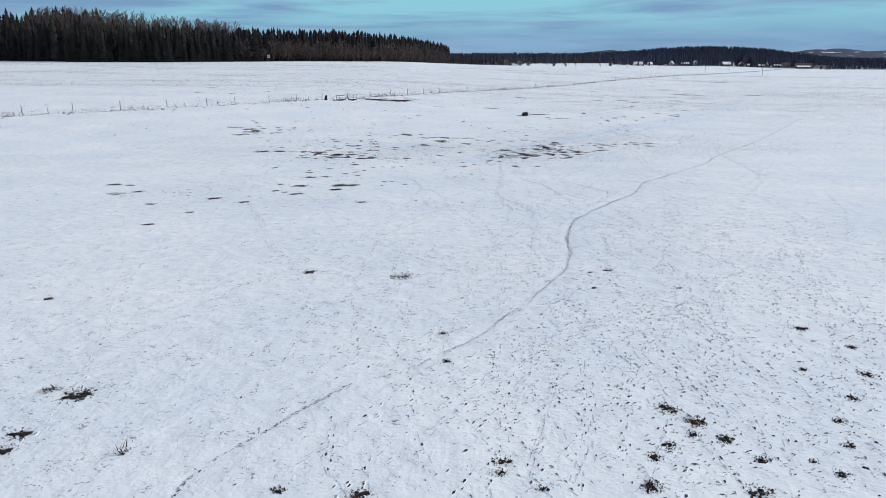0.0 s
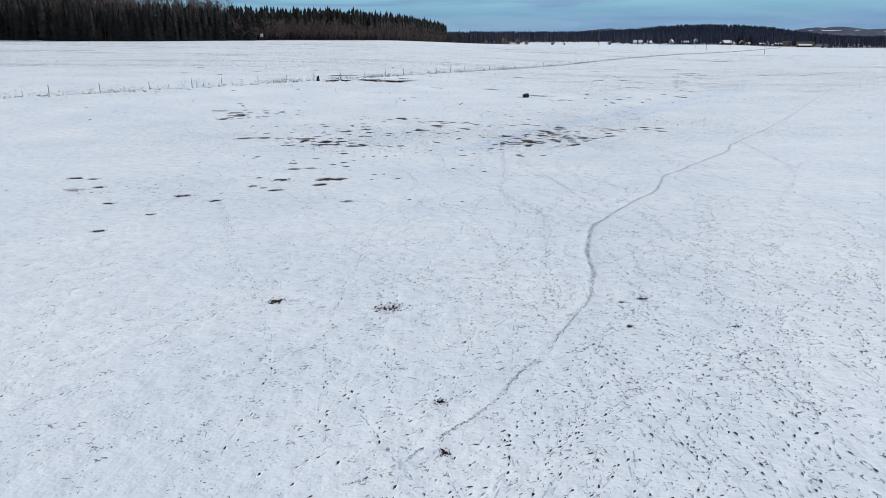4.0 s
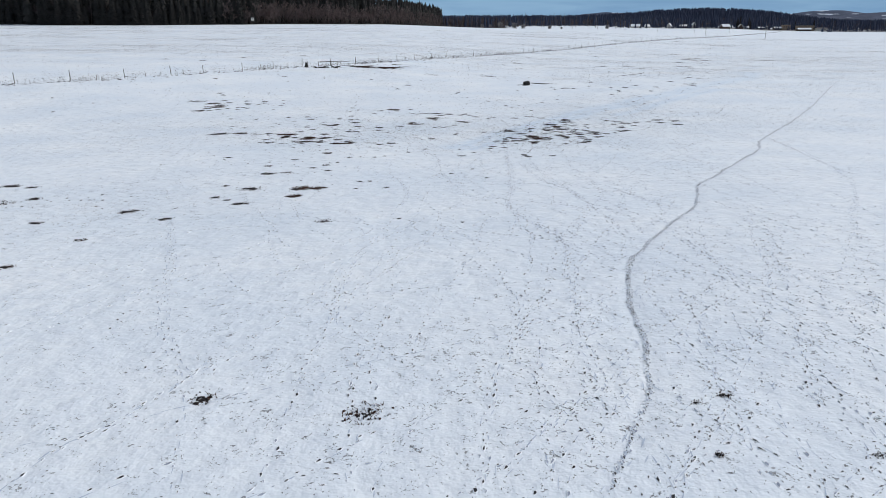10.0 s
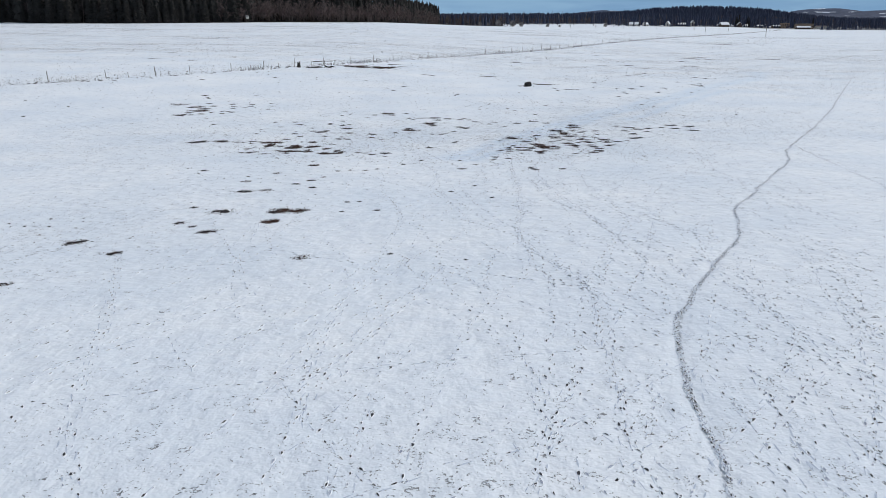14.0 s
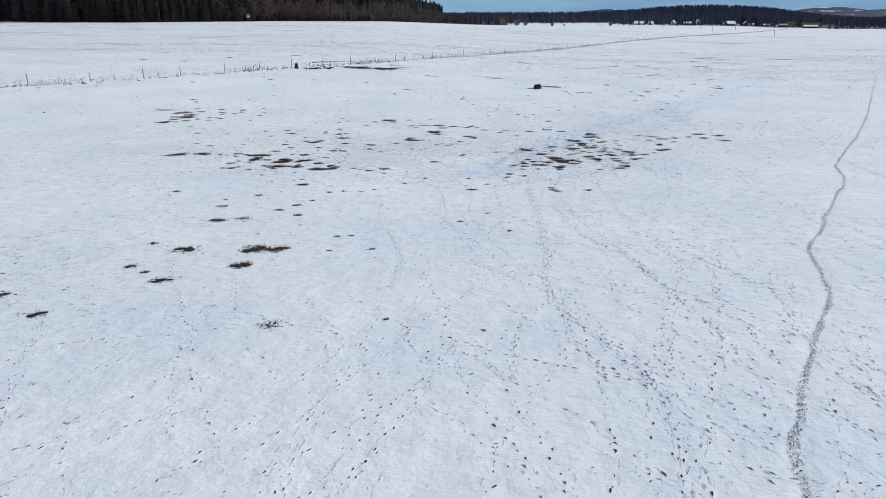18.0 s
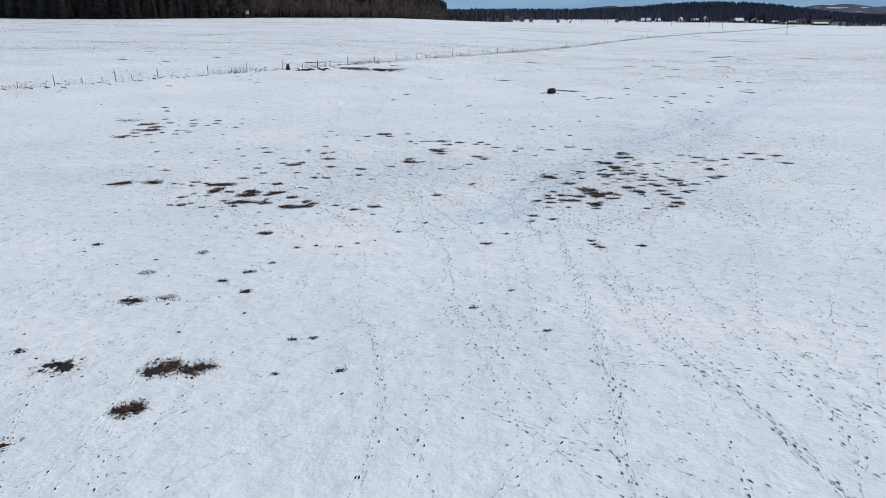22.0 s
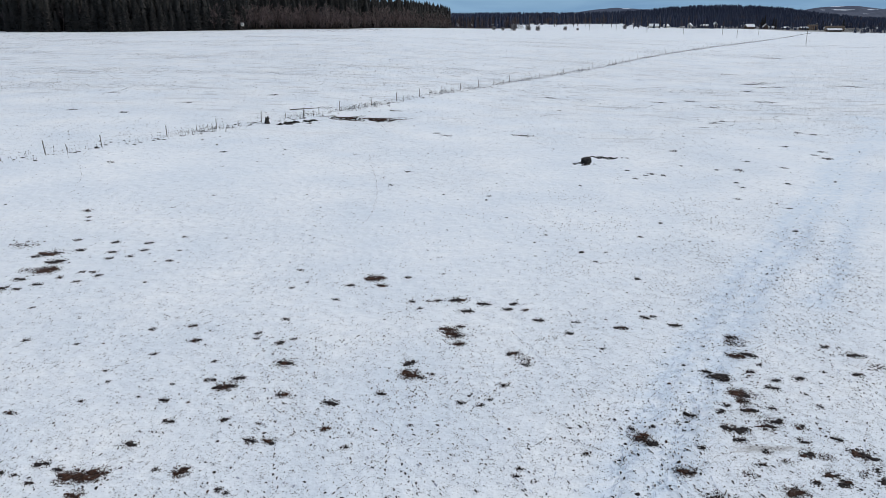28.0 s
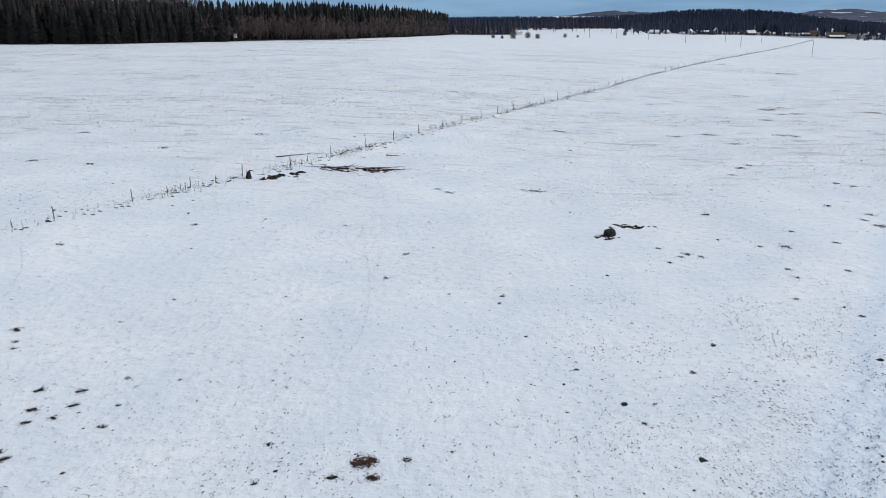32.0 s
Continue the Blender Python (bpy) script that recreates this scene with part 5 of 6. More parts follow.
tagged(stick(-28.4, 191.4, 22, 7.5, 0.11, 0.12, "fallen_bough", POST), "long grey fallen bough beyond the fence", "branch")
tagged(stick(-11.0, 198.6, -20, 2.5, 0.10, 0.08, "fallen_bough", POST), "short grey fallen bough near the fence", "branch")


def stump(x, y):
    pl = Pile()
    k = 12
    ang = np.arange(k) * 2 * np.pi / k
    lv = [(-0.2, 0.48), (0.05, 0.40), (0.3, 0.31), (0.7, 0.28), (1.0, 0.25)]
    rings = []
    for h, r in lv:
        rr = r * (1 + 0.18 * np.sin(3 * ang + h) + 0.12 * rng.random(k))
        top = (0.18 * np.sin(2 * ang) + 0.1 * rng.random(k)) * (h > 0.9)
        rings.append(np.c_[rr * np.cos(ang), rr * np.sin(ang), h + top])
    v = np.concatenate(rings + [np.array([[0, 0, 0.82]])])
    i = np.arange(k)
    j = (i + 1) % k
    f = []
    for q in range(len(lv) - 1):
        a, b = q * k, (q + 1) * k
        f += [np.c_[a + i, a + j, b + j], np.c_[a + i, b + j, b + i]]
    f.append(np.c_[(len(lv) - 1) * k + i, (len(lv) - 1) * k + j, np.full(k, len(lv) * k)])
    pl.add(v, np.concatenate(f))
    return tagged(part("tree_stump", pl.mesh("tree_stump"), CHAR, m=pose(x, y, z_at(x, y))), "dark broken tree stump beside a fence post", "stump")


stump(-29.2, 177.2)


def boulder(x, y):
    bm = bmesh.new()
    bmesh.ops.create_cube(bm, size=1.0)
    bmesh.ops.subdivide_edges(bm, edges=bm.edges[:], cuts=5, use_grid_fill=True)
    for v in bm.verts:
        n = v.co.normalized() * 0.62
        v.co = v.co * 0.62 + n * 0.38
        v.co += Vector((noise.noise(v.co * 2.3), noise.noise(v.co * 2.3 + Vector((5, 0, 0))), noise.noise(v.co * 2.3 + Vector((0, 7, 0))))) * 0.10
        v.co.x *= 1.15
        v.co.y *= 0.95
        v.co.z *= 0.8
    me = bpy.data.meshes.new("boulder")
    bm.to_mesh(me)
    bm.free()
    return tagged(part("boulder", me, STONE, m=pose(x, y, z_at(x, y) + 0.28, 6, -12, 20)), "dark angular boulder standing on the snow field", "boulder")


boulder(18.2, 156.4)
rubble = Pile()
for _ in range(38):
    clod(rubble, 21.9 + rng.normal(0, 1.2), 160.3 + rng.normal(0, 0.5), rng.uniform(0.08, 0.34), rng.uniform(0.03, 0.12), 0)
for _ in range(14):
    clod(rubble, 17.6 + rng.normal(0, 1.0), 155.6 + rng.normal(0, 0.4), rng.uniform(0.1, 0.35), 0.06, 0)
tagged(part("earth_bank", rubble.mesh("earth_bank"), EARTH), "low strip of dark earth beside the boulder", "earth", kind="stuff")


# ---- trees ----
def core(pl, h, r, layers, sides, low):
    """The dense dark inside of a conifer: ragged skirts, one over the other."""
    for i in range(layers):
        f0, f1 = i / layers, min(1.0, (i + 1.7) / layers)
        ang = np.arange(sides) * 2 * np.pi / sides + rng.random()
        rad = r * (1 - f0) ** 0.62 * rng.uniform(0.72, 1.2, sides) + 0.12
        z0, z1 = h * (low + (1 - low) * f0), h * (low + (1 - low) * f1)
        v = np.r_[np.c_[rad * np.cos(ang), rad * np.sin(ang), z0 + rng.uniform(-0.02, 0.03, sides) * h], [[0, 0, z1]]]
        k = np.arange(sides)
        pl.add(v, np.c_[k, (k + 1) % sides, np.full(sides, sides)])


def spruce_crown(h, r, whorls, per, low=0.06):
    pl = Pile()
    core(pl, h, r * 0.70, max(6, whorls // 2), 8, low)
    for i in range(whorls):
        f = 1 - (1 - (i + rng.random() * 0.6) / whorls) ** 1.25
        z = h * (low + (1 - low) * f)
        rad = r * (1 - f) ** 0.62 * rng.uniform(0.75, 1.15) + 0.15
        for b in range(per):
            a = (b + rng.random()) * 2 * np.pi / per
            l = rad * rng.uniform(0.7, 1.15)
            d, s = np.array([math.cos(a), math.sin(a), 0]), np.array([-math.sin(a), math.cos(a), 0])
            droop = l * rng.uniform(0.22, 0.5)
            root = np.array([0, 0, z])
            mid, tip = root + d * l * 0.55 - (0, 0, droop * 0.45), root + d * l - (0, 0, droop * 0.75)
            w = l * rng.uniform(0.22, 0.34) + 0.05
            hang = np.array([0, 0, l * rng.uniform(0.3, 0.5) + 0.35])
            pl.add([root, mid + s * w, tip, mid - s * w, mid - hang, mid + s * w * 0.7 - hang * 0.8, mid - s * w * 0.7 - hang * 0.8],
                   [(0, 1, 2), (0, 2, 3), (0, 4, 2), (1, 5, 2), (3, 2, 6)])
    pl.tube((0, 0, h * 0.95), (0, 0, h * 1.005), 0.09, 0.02, 4)
    return pl


def bare_tree(h, spread, levels=4, fork=4, low=0.3, fine=0.018, up=1.0):
    """Trunk pile and crown pile of a leafless tree."""
    trunk, crown = Pile(), Pile()
    pts, p = [np.zeros(3)], np.zeros(3)
    r0 = 0.012 * h + 0.03
    n = 6
    for s in range(n):
        p = p + np.array([rng.normal(0, 0.02) * h, rng.normal(0, 0.02) * h, h * 0.92 / n])
        pts.append(p)
    for s in range(n):
        trunk.tube(pts[s] - (0, 0, 0.2 if s == 0 else 0), pts[s + 1], r0 * (1 - s / n * 0.9), r0 * (1 - (s + 1) / n * 0.9), 6)

    def grow(at, way, length, thick, level):
        q = at + way * length
        crown.tube(at, q, thick, thick * 0.5, 3 if level else 4)
        if level >= levels - 1:
            return
        for _ in range(fork):
            w = way + rng.normal(0, 0.42, 3) + (0, 0, 0.12 + 0.35 * (up - 1))
            w /= np.linalg.norm(w)
            grow(at + way * length * rng.uniform(0.35, 1.0), w, length * rng.uniform(0.45, 0.7), max(thick * 0.5, fine), level + 1)

    for i in range(11):
        f = low + (0.96 - low) * (i + rng.random()) / 11
        k = min(int(f * n), n - 1)
        at = pts[k] + (pts[k + 1] - pts[k]) * (f * n - k)
        a = rng.uniform(0, 6.283)
        way = np.array([math.cos(a), math.sin(a), rng.uniform(0.7, 1.6) * up])
        way /= np.linalg.norm(way)
        grow(at, way, spread * (1.15 - f) * rng.uniform(0.6, 1.0) + 0.6, r0 * 0.35 * (1.1 - f) + fine, 1)
    return trunk, crown


def tree_thing(name, trunk, crown, bark, leaf, label, category):
    root = tagged(new(name), label, category)
    part("trunk", trunk.mesh("trunk"), bark, root)
    part("crown", crown.mesh("crown"), leaf, root)
    return root


def edge_y(x):
    return float(np.interp(x, EDGE_X, EDGE_Y))


def stand(proto, x, y, scale, used, thin=1.0):
    m = Matrix.LocRotScale((x, y, z_at(x, y) - 0.1), Euler((0, 0, rng.uniform(0, 6.28))), (scale * thin, scale * thin, scale))
    if proto not in used:
        proto.matrix_basis = m
        used.add(proto)
        return proto
    ob = copy_thing(proto, m)
    ob.scale = (scale * thin, scale * thin, scale)
    return ob


SPRUCES = []
for h, r in ((25, 4.0), (28, 4.4), (22, 3.6), (26, 3.4)):
    t = Pile()
    t.tube((0, 0, -0.4), (0, 0, h * 0.5), 0.28, 0.17, 7)
    t.tube((0, 0, h * 0.5), (0, 0, h * 0.96), 0.17, 0.03, 7)
    SPRUCES.append(tagged(tree_thing("spruce_tree", t, spruce_crown(h, r, 32, 8), BARK, NEEDLE, "tall dark green spruce at the edge of the wood", "tree"), group="trees at the wood edge"))
BIRCHES, SHRUBS = [], []
for h, sp in ((20, 4.0), (23, 4.2), (18, 4.4)):
    t, c = bare_tree(h, sp, fork=3)
    BIRCHES.append(tagged(tree_thing("birch_tree", t, c, BIRCH, BROWN_TWIG, "leafless birch with a pale trunk by the wood", "tree"), group="trees at the wood edge"))
for h, sp in ((9, 3.4), (7.5, 3.2), (8.4, 2.6)):
    t, c = bare_tree(h, sp, fork=4, low=0.08, fine=0.04)
    SHRUBS.append(tagged(tree_thing("bare_shrub", t, c, BARK, BROWN_TWIG, "leafless grey-brown shrub with dense fine twigs", "shrub"), group="bare shrubs"))

t, c = Pile(), Pile()
for _ in range(9):
    a, l = rng.uniform(0, 6.28), rng.uniform(0.2, 1.4)
    t.tube((0.2 * math.cos(a), 0.2 * math.sin(a), -0.2), (l * math.cos(a), l * math.sin(a), 3.2), 0.10, 0.05, 5)
for _ in range(520):
    a, e, q = rng.uniform(0, 6.28), math.asin(rng.uniform(-0.9, 1.0)), rng.uniform(0.0, 0.8)
    way = np.array([math.cos(a) * math.cos(e * 0.8) * 3.2, math.sin(a) * math.cos(e * 0.8) * 3.2, math.sin(e) * 4.1])
    tip = way * rng.uniform(0.6, 1.1) + (0, 0, 3.1)
    c.tube(way * q + (0, 0, 3.1 - 0.8 * (1 - q)), tip, 0.07, 0.03, 3)
BUSH = tagged(tree_thing("round_bush", t, c, BARK, PALE_TWIG, "round pale grey leafless bush standing alone in the field", "shrub"), group="round bushes")

used = set()
for i in range(178):
    x = -430 + i * 2.4 + rng.uniform(-1.3, 1.3)
    back = rng.choice((2.0, 6.0, 10.0)) + rng.uniform(0, 3)
    if x > -128:
        back += 30
    stand(SPRUCES[rng.integers(4)], x, edge_y(x) + back, rng.uniform(0.74, 1.06) * (1.06 if x < -265 else 0.84), used, rng.uniform(0.85, 1.2))
for i in range(108):     # young spruces before the tall ones
    x = -430 + i * 2.7 + rng.uniform(-1.5, 1.5)
    stand(SPRUCES[rng.integers(4)], x, edge_y(x) + rng.uniform(0.5, 5), rng.uniform(0.25, 0.75), used, rng.uniform(1.1, 1.6))
for i in range(130):
    x = -150 + i * 1.2 + rng.uniform(-1.5, 1.5)
    y = edge_y(x) + rng.uniform(4, 34)
    stand(BIRCHES[rng.integers(3)], x, y, rng.uniform(0.62, 0.95), used, 0.8)
for i in range(190):
    x = -145 + i * 0.8 + rng.uniform(-1.5, 1.5)
    stand(SHRUBS[rng.integers(3)], x, edge_y(x) + rng.uniform(2, 28), rng.uniform(0.9, 1.9), used)
# a thin row of tall bare trees before the white far field
ALDERS = []
for h in (24, 21):
    t, c = bare_tree(h, 1.7, fork=3, low=0.10, fine=0.11, up=2.4)
    t.tube((0, 0, -0.4), (0, 0, h * 0.6), 0.55, 0.3, 6)
    ALDERS.append(tagged(tree_thing("alder_tree", t, c, BARK, PALE_TWIG, "tall slim leafless tree beyond the fields", "tree"), group="slim trees in a row"))
for x, y, sc in ((228, 1403, 1.15), (209, 1237, 1.15), (225, 1287, 1.2), (228, 1238, 1.0), (238, 1250, 0.9), (267, 1288, 1.15), (250, 1150, 1.1), (240, 1030, 0.75),
                 (251, 1028, 0.7), (262, 1045, 0.9), (292, 1143, 1.0), (280, 1060, 0.8), (275, 1050, 0.75), (300, 1075, 0.85), (310, 1080, 0.8), (185, 1260, 1.0),
                 (175, 1215, 1.0), (160, 1300, 1.1), (142, 1270, 1.05), (127, 1300, 1.0), (340, 1110, 0.9), (352, 1115, 0.8)):
    stand(ALDERS[rng.integers(2)], x, y, sc, used, 0.75)
for x, y, s in ((66.4, 757, 0.95), (85.6, 802, 0.95), (92.5, 781, 0.75), (133, 862, 0.7), (48, 760, 0.6), (55, 742, 0.5), (150, 880, 0.45), (235, 1010, 0.9)):
    stand(BUSH, x, y, s, used, 1.1)


def woods(name, places, scales, kinds, mats, label):
    """Many trees in one mesh, from a few shapes."""
    vs, fs, n = [], [], 0
    mis = []
    pa = np.array(places)
    for (x, y), s, k, z in zip(places, scales, kinds, height(pa[:, 0], pa[:, 1])):
        v, f, mi = SHAPES[k]
        a = rng.uniform(0, 6.28)
        c, sn = math.cos(a) * s, math.sin(a) * s
        q = np.c_[v[:, 0] * c - v[:, 1] * sn, v[:, 0] * sn + v[:, 1] * c, v[:, 2] * s] + (x, y, z - 0.3)
        vs.append(q)
        fs.append(f + n)
        mis.append(mi)
        n += len(v)
    me = tri_mesh(name, np.concatenate(vs), np.concatenate(fs), np.concatenate(mis))
    return tagged(part(name, me, mats), label, "wood", kind="stuff")


def joined(*piles):
    vs, fs, mis, n = [], [], [], 0
    for k, p in enumerate(piles):
        v, f = np.concatenate(p.v), np.concatenate(p.f)
        vs.append(v)
        fs.append(f + n)
        mis.append(np.full(len(f), k))
        n += len(v)
    return np.concatenate(vs), np.concatenate(fs), np.concatenate(mis)


SHAPES = []
for h, r in ((26, 4.0), (23, 3.6), (28, 4.2)):
    t = Pile()
    t.tube((0, 0, 0), (0, 0, h * 0.9), 0.25, 0.05, 3)
    SHAPES.append(joined(spruce_crown(h, r * 1.15, 6, 5), t))
for h, sp in ((19, 4.0), (17, 4.5)):
    t, c = bare_tree(h, sp, levels=3, fork=3, fine=0.06)
    v, f, mi = joined(t, c)
    SHAPES.append((v, f, np.where(mi == 0, 2, 3)))
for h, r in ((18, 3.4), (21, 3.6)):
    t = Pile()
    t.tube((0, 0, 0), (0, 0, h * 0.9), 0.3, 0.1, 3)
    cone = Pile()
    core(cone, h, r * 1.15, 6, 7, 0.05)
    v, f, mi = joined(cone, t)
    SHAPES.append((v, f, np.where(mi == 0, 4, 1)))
t, c = bare_tree(19, 4.6, levels=4, fork=3, fine=0.05, low=0.42, up=2.0)
v, f, mi = joined(t, c)
SHAPES.append((v, f, np.where(mi == 0, 2, 5)))
WOOD_MATS = [NEEDLE, BARK, BIRCH, TWIG, HAZE_NEEDLE, BROWN_TWIG]
pl_, sc_, kd_ = [], [], []
for _ in range(1900):
    x = rng.uniform(-520, 9)
    deep = 4 + 92 * rng.random() ** 1.25
    if x > -128 and deep < 26:
        deep += 26
    pl_.append((x, edge_y(x) + deep))
    sc_.append(rng.uniform(0.86, 1.08) * (1.0 if x < -265 else 0.88))
    kd_.append(int(rng.integers(3)) if (x > -140 or rng.random() < 0.6) else int(3 + rng.integers(2)))
for _ in range(330):     # tall bare trees rising behind the first spruces
    x = rng.uniform(-330, -165)
    pl_.append((x, edge_y(x) + rng.uniform(45, 95)))
    sc_.append(rng.uniform(1.32, 1.70))
    kd_.append(7)
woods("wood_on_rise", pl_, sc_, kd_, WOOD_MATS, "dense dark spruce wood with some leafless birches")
pl_, sc_, kd_ = [], [], []
for i in range(640):     # bare belt between the wood and the far fields
    x = 6 + 98 * rng.random() if i < 450 else 135 + 205 * rng.random()
    pl_.append((x, 965 + 0.75 * x + rng.uniform(0, 90) + (300 if x > 130 else 0)))
    sc_.append(rng.uniform(0.6, 0.95))
    kd_.append(int(3 + rng.integers(2)) if rng.random() < (0.90 if i < 450 else 0.75) else int(5 + rng.integers(2)))
for _ in range(260):     # undergrowth at the foot of the belt
    x = 4 + 104 * rng.random()
    pl_.append((x, 958 + 0.75 * x + rng.uniform(0, 40)))
    sc_.append(rng.uniform(0.16, 0.34))
    kd_.append(int(3 + rng.integers(2)))
for _ in range(330):     # bare fringe before the far wood
    x = rng.uniform(60, 1150)
    pl_.append((x, 1520 + 0.10 * x + rng.uniform(0, 40)))
    sc_.append(rng.uniform(0.7, 1.05))
    kd_.append(int(3 + rng.integers(2)))
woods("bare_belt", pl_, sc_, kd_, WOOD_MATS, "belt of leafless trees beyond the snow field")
pl_, sc_, kd_ = [], [], []
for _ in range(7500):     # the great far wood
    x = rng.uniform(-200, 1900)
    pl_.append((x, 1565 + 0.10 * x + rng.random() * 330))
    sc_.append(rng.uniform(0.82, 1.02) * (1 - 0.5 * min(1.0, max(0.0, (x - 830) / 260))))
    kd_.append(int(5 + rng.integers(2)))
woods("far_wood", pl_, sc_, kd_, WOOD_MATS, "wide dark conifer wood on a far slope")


# ---- hunting stand ----
def hunting_stand(x, y):
    root = tagged(new("hunting_stand"), "small pale raised hunting cabin on wooden legs", "hunting stand")
    pl = Pile()
    pl.box((-0.9, -0.8, 2.6), (0.9, 0.8, 4.5))
    part("cabin", pl.mesh("cabin"), PLASTER, root)
    pl = Pile()
    pl.add([(-1.1, -1.0, 4.45), (1.1, -1.0, 4.45), (1.1, 1.0, 4.85), (-1.1, 1.0, 4.85), (-1.1, -1.0, 4.55), (1.1, -1.0, 4.55), (1.1, 1.0, 4.95), (-1.1, 1.0, 4.95)],
           [(0, 2, 1), (0, 3, 2), (4, 5, 6), (4, 6, 7), (0, 1, 5), (0, 5, 4), (1, 2, 6), (1, 6, 5), (2, 3, 7), (2, 7, 6), (3, 0, 4), (3, 4, 7)])
    part("roof", pl.mesh("roof"), SLATE, root)
    pl = Pile()
    pl.tube((0, 0, -0.2), (0, 0, 2.7), 0.08, 0.08, 6)
    leg = pl.mesh("leg")
    for lx, ly in ((-0.8, -0.7), (0.8, -0.7), (-0.8, 0.7), (0.8, 0.7)):
        part("leg", leg, POST, root, m=pose(lx, ly, 0))
    pl = Pile()
    pl.box((-0.5, -0.82, 3.5), (0.5, -0.79, 4.0))
    part("opening", pl.mesh("opening"), GLASS_DARK, root, "dark lookout opening")
    root.matrix_basis = pose(x, y, z_at(x, y), 0, 0, 12)


hunting_stand(-126, 521)

# ---- power poles ----
pole = tagged(new("power_pole"), "tall bare wooden power pole in the snow field", "pole", "power poles")
pl = Pile()
pl.tube((0, 0, -0.6), (0, 0, 9.6), 0.16, 0.11, 8)
part("shaft", pl.mesh("shaft"), POST, pole)
pl = Pile()
pl.box((-0.9, -0.06, 8.9), (0.9, 0.06, 9.05))
part("crossarm", pl.mesh("crossarm"), POST, pole)
pl = Pile()
pl.tube((0, 0, 0), (0, 0, 0.16), 0.05, 0.03, 6)
insulator = pl.mesh("insulator")
for ix in (-0.8, 0.8):
    part("insulator", insulator, PLASTER, pole, "white insulator", m=pose(ix, 0, 9.05))
POLES = [(265.2, 595.4), (249.7, 684.0), (269.5, 768.0), (222.9, 741.9), (320.1, 804.3), (203.5, 793.9), (190.4, 869.3), (163.1, 880.7)]
for i, (x, y) in enumerate(POLES):
    m = pose(x, y, z_at(x, y), rng.normal(0, 1.2), rng.normal(0, 1.2), 65 + rng.normal(0, 6))
    if i == 0:
        pole.matrix_basis = m
    else:
        copy_thing(pole, m)


# ---- village ----
def house(x, y, turn, w, d, h, roof_h, wall_mat, roof_mat, words, floors=1, flat=False):
    root = tagged(new("house" if not flat else "apartment_block"), words, "house" if not flat else "apartment house")
    wall = Pile()
    wall.box((-w / 2, -d / 2, -0.6), (w / 2, d / 2, h))
    if not flat:
        for sx in (-1, 1):
            wall.add([(sx * w / 2, -d / 2, h), (sx * w / 2, d / 2, h), (sx * w / 2, 0, h + roof_h)], [(0, 1, 2)])
    part("wall", wall.mesh("wall"), wall_mat, root)
    roof = Pile()
    if flat:
        roof.box((-w / 2 - 0.2, -d / 2 - 0.2, h), (w / 2 + 0.2, d / 2 + 0.2, h + 0.5))
    else:
        o, e = 0.5, 0.45
        s = roof_h / (d / 2)
        for sy in (-1, 1):
            y0, y1 = sy * (d / 2 + o), 0.0
            z0, z1 = h - o * s + 0.05, h + roof_h + 0.05
            v = [(-w / 2 - e, y0, z0), (w / 2 + e, y0, z0), (w / 2 + e, y1, z1), (-w / 2 - e, y1, z1)]
            v += [(a, b, c + 0.28) for a, b, c in v]
            roof.add(v, [(0, 1, 2), (0, 2, 3), (4, 6, 5), (4, 7, 6), (0, 5, 1), (0, 4, 5), (1, 6, 2), (1, 5, 6), (2, 7, 3), (2, 6, 7), (3, 4, 0), (3, 7, 4)])
    part("roof", roof.mesh("roof"), roof_mat, root)
    pl = Pile()
    pl.box((-0.4, -0.3, 0), (0.4, 0.3, 1.8))
    part("chimney", pl.mesh("chimney"), BRICK, root, m=pose(w * 0.2, 0.6 if not flat else 2, h + roof_h - 0.6))
    pane = Pile()
    pane.box((-0.6, -0.06, -0.7), (0.6, 0.06, 0.7))
    pane = pane.mesh("window")
    n = max(2, int(w / 3.2))
    for fl in range(floors):
        for i in range(n):
            part("window", pane, GLASS_DARK, root, m=pose(-w / 2 + (i + 0.5) * w / n, -d / 2 - 0.01, 1.5 + fl * 2.8))
    root.matrix_basis = pose(x, y, z_at(x, y), 0, 0, turn) @ Matrix.Scale(0.74, 4)


W1, W2, W3 = "pale house with a snowy gable roof", "brown timber house with a snow-covered roof", "low shed with a snow-covered roof"
house(411.6, 1046, 10, 16, 9, 4.2, 4.2, TIMBER, ROOF_SNOW, W2)
house(441, 1064, 75, 10, 9, 4.0, 5.0, TIMBER, ROOF_SNOW, W2)
house(346, 1090, 60, 10, 10, 4.0, 5.2, PLASTER, ROOF_SNOW, W1)
house(377, 1124, 5, 20, 9, 3.4, 3.0, TIMBER, ROOF_SNOW, W2)
house(392, 1118, 85, 7, 7, 6.5, 4.5, PLASTER, ROOF_SNOW, W1, 2)
house(486, 1100, 0, 13, 7, 2.6, 2.0, TIMBER, ROOF_SNOW, W3)
house(463, 1092, 10, 9, 7, 2.6, 2.2, PLASTER, ROOF_SNOW, W3)
house(510, 1092, 5, 22, 8, 3.2, 2.4, TIMBER, ROOF_SNOW, W3)
house(300, 1105, -10, 18, 9, 4.0, 3.5, PLASTER, ROOF_SNOW, W1)
house(322, 1120, 15, 9, 8, 3.6, 3.2, PLASTER, ROOF_SNOW, W1)
house(519, 1090, 5, 14, 11, 9.5, 0, BRICK, SLATE, "pale orange brick house with a flat roof", 3, True)
house(508, 1012, 0, 30, 11, 9.0, 0, BRICK, SLATE, "long pale orange brick block with a flat roof", 3, True)
house(528, 1006, 3, 20, 9, 3.4, 2.2, PLASTER, SLATE, "long low barn with a dark roof")
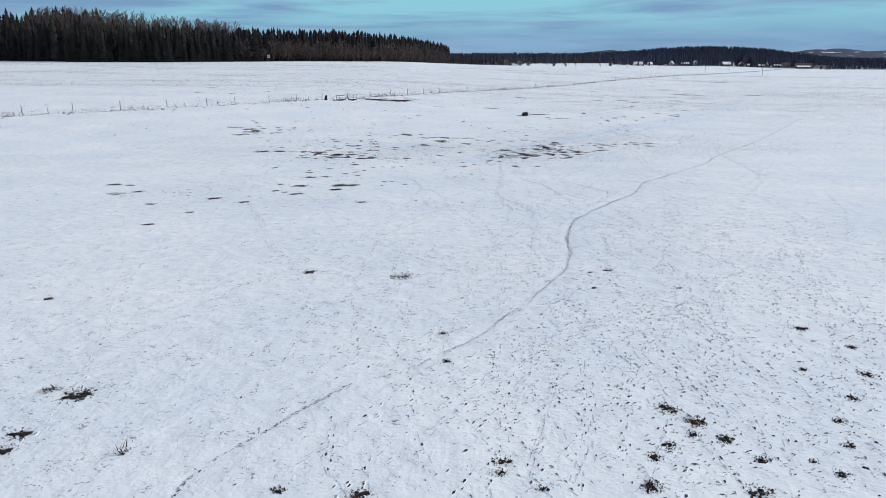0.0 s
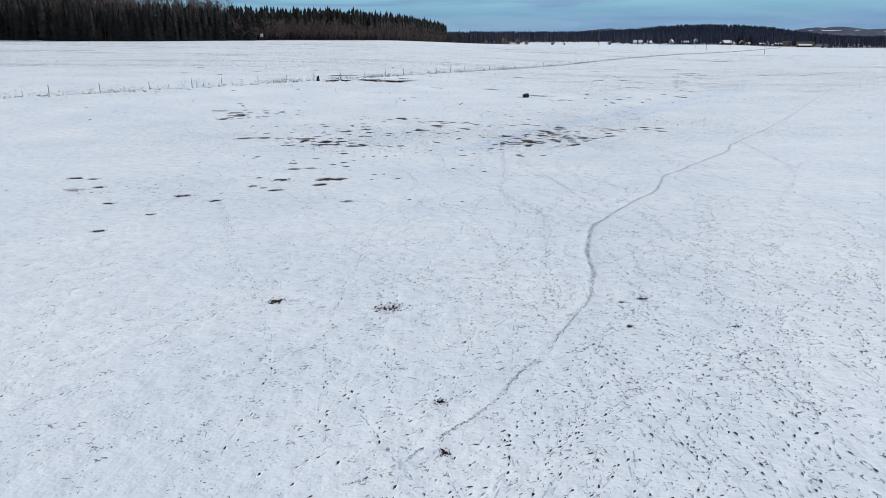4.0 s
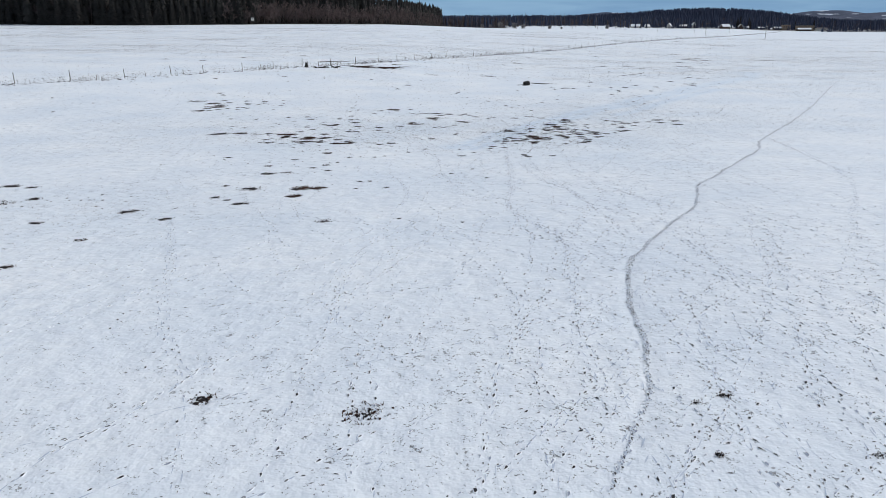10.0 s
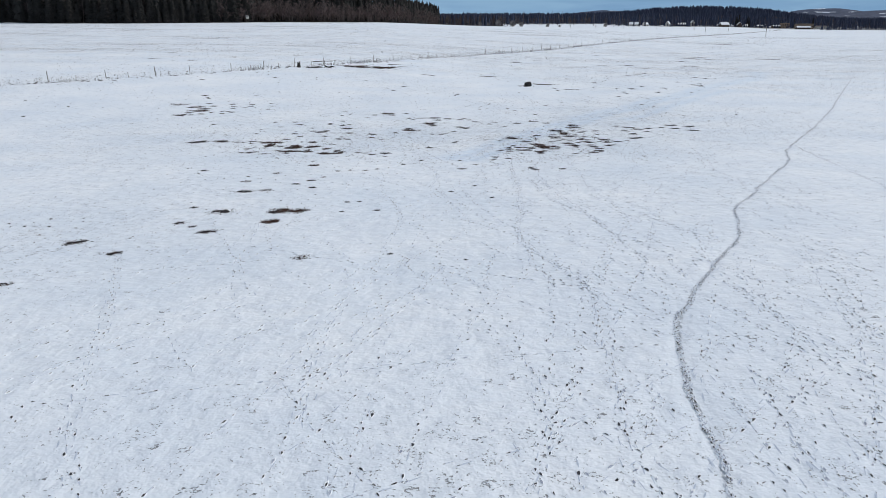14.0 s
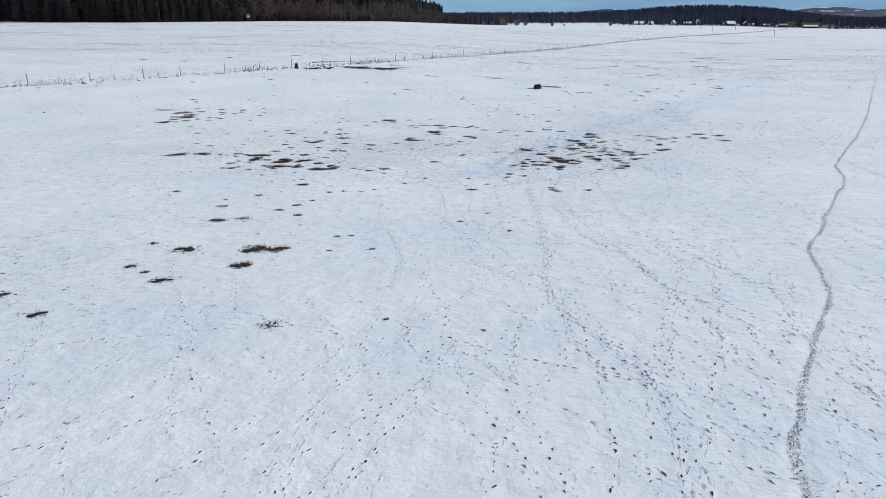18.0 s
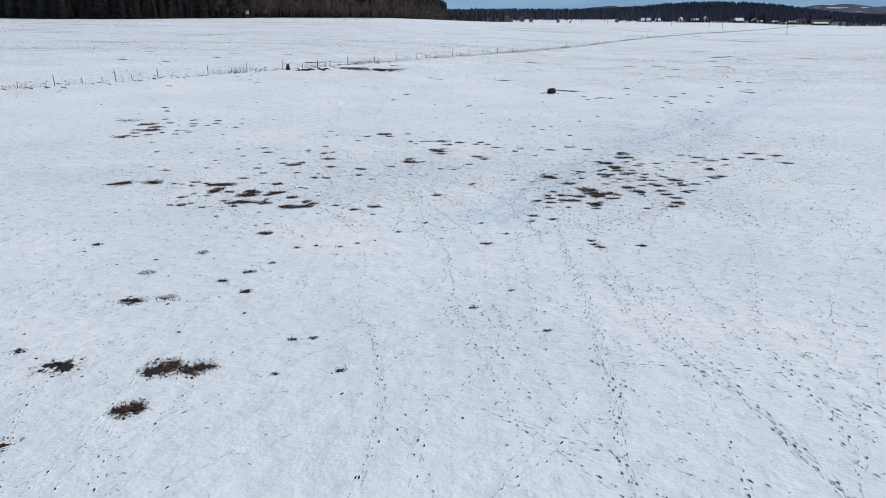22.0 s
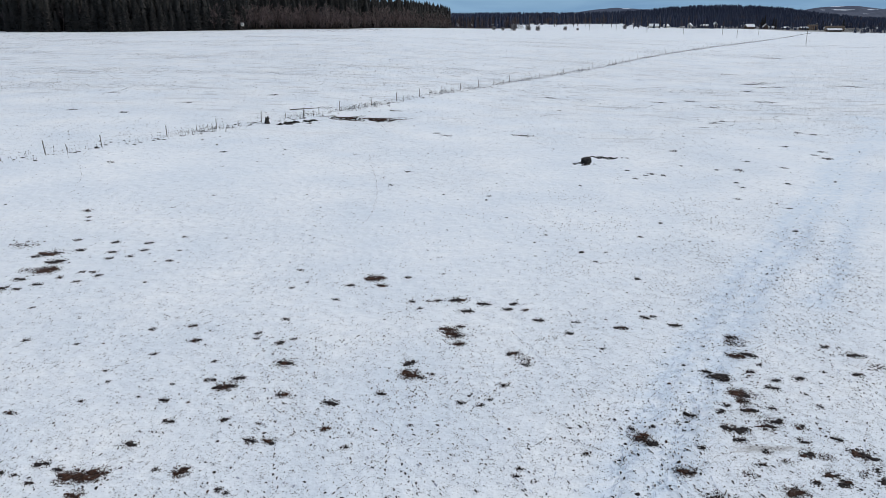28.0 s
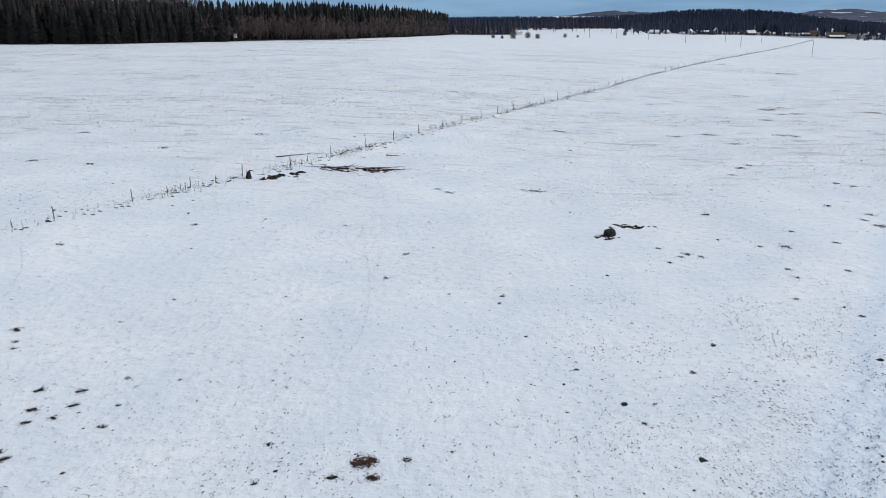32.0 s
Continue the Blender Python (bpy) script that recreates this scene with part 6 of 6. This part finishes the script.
house(497, 992, -3, 24, 8, 3.0, 2.2, TIMBER, ROOF_SNOW, W3)
for x, y, s in ((445, 1085, 0.62), (455, 1100, 0.7), (461, 1078, 0.55), (470, 1105, 0.6), (530, 1085, 0.5), (545, 1060, 0.6), (640, 1040, 0.5), (655, 1030, 0.55), (668, 1040, 0.45), (690, 1020, 0.5)):
    stand(SPRUCES[rng.integers(4)], x, y, s, used, 1.2)
pl_, sc_, kd_ = [], [], []
for i in range(900):
    x = rng.uniform(290, 1100)
    pl_.append((x, (1080 if x < 610 else 1005) + rng.uniform(0, 60) if i < 180 else (1150 if x < 610 else 1090) + rng.uniform(0, 130)))
    sc_.append(rng.uniform(0.3, 0.6) if i < 180 else rng.uniform(0.5, 0.85))
    kd_.append(int(3 + rng.integers(2)) if rng.random() < 0.5 else int(5 + rng.integers(2)))
for _ in range(800):     # the wood comes down to the gardens
    x = rng.uniform(330, 1000)
    pl_.append((x, 1195 + rng.uniform(0, 330)))
    sc_.append(rng.uniform(0.5, 0.8))
    kd_.append(int(5 + rng.integers(2)))
for _ in range(170):     # dark shrubs at the near end of the village
    y = rng.uniform(905, 975)
    pl_.append(((y - 66) * rng.uniform(0.565, 0.66), y))
    sc_.append(rng.uniform(0.14, 0.36))
    kd_.append(int(3 + rng.integers(2)) if rng.random() < 0.6 else int(5 + rng.integers(2)))
for _ in range(560):     # hedges and low bushes before the houses
    x = rng.uniform(335, 700)
    pl_.append((x, 1035 + 0.03 * x + rng.uniform(0, 60)))
    sc_.append(rng.uniform(0.10, 0.36))
    kd_.append(int(3 + rng.integers(2)) if rng.random() < 0.6 else int(5 + rng.integers(2)))
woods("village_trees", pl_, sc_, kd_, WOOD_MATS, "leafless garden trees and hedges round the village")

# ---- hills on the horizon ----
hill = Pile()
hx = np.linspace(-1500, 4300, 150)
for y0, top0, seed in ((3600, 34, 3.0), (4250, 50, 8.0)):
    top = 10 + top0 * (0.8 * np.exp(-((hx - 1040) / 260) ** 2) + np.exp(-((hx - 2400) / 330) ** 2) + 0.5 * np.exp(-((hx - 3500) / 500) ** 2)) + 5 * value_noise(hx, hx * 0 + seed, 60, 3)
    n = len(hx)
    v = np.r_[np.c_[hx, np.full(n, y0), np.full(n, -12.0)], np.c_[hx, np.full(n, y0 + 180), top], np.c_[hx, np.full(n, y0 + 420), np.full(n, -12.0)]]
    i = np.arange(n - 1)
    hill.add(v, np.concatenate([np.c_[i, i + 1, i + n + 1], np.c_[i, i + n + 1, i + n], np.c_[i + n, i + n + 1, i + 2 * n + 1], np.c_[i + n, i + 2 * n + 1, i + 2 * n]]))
tagged(part("hills", hill.mesh("hills"), HAZE_HILLWOOD), "low wooded hills along the horizon", "hills", kind="structure")
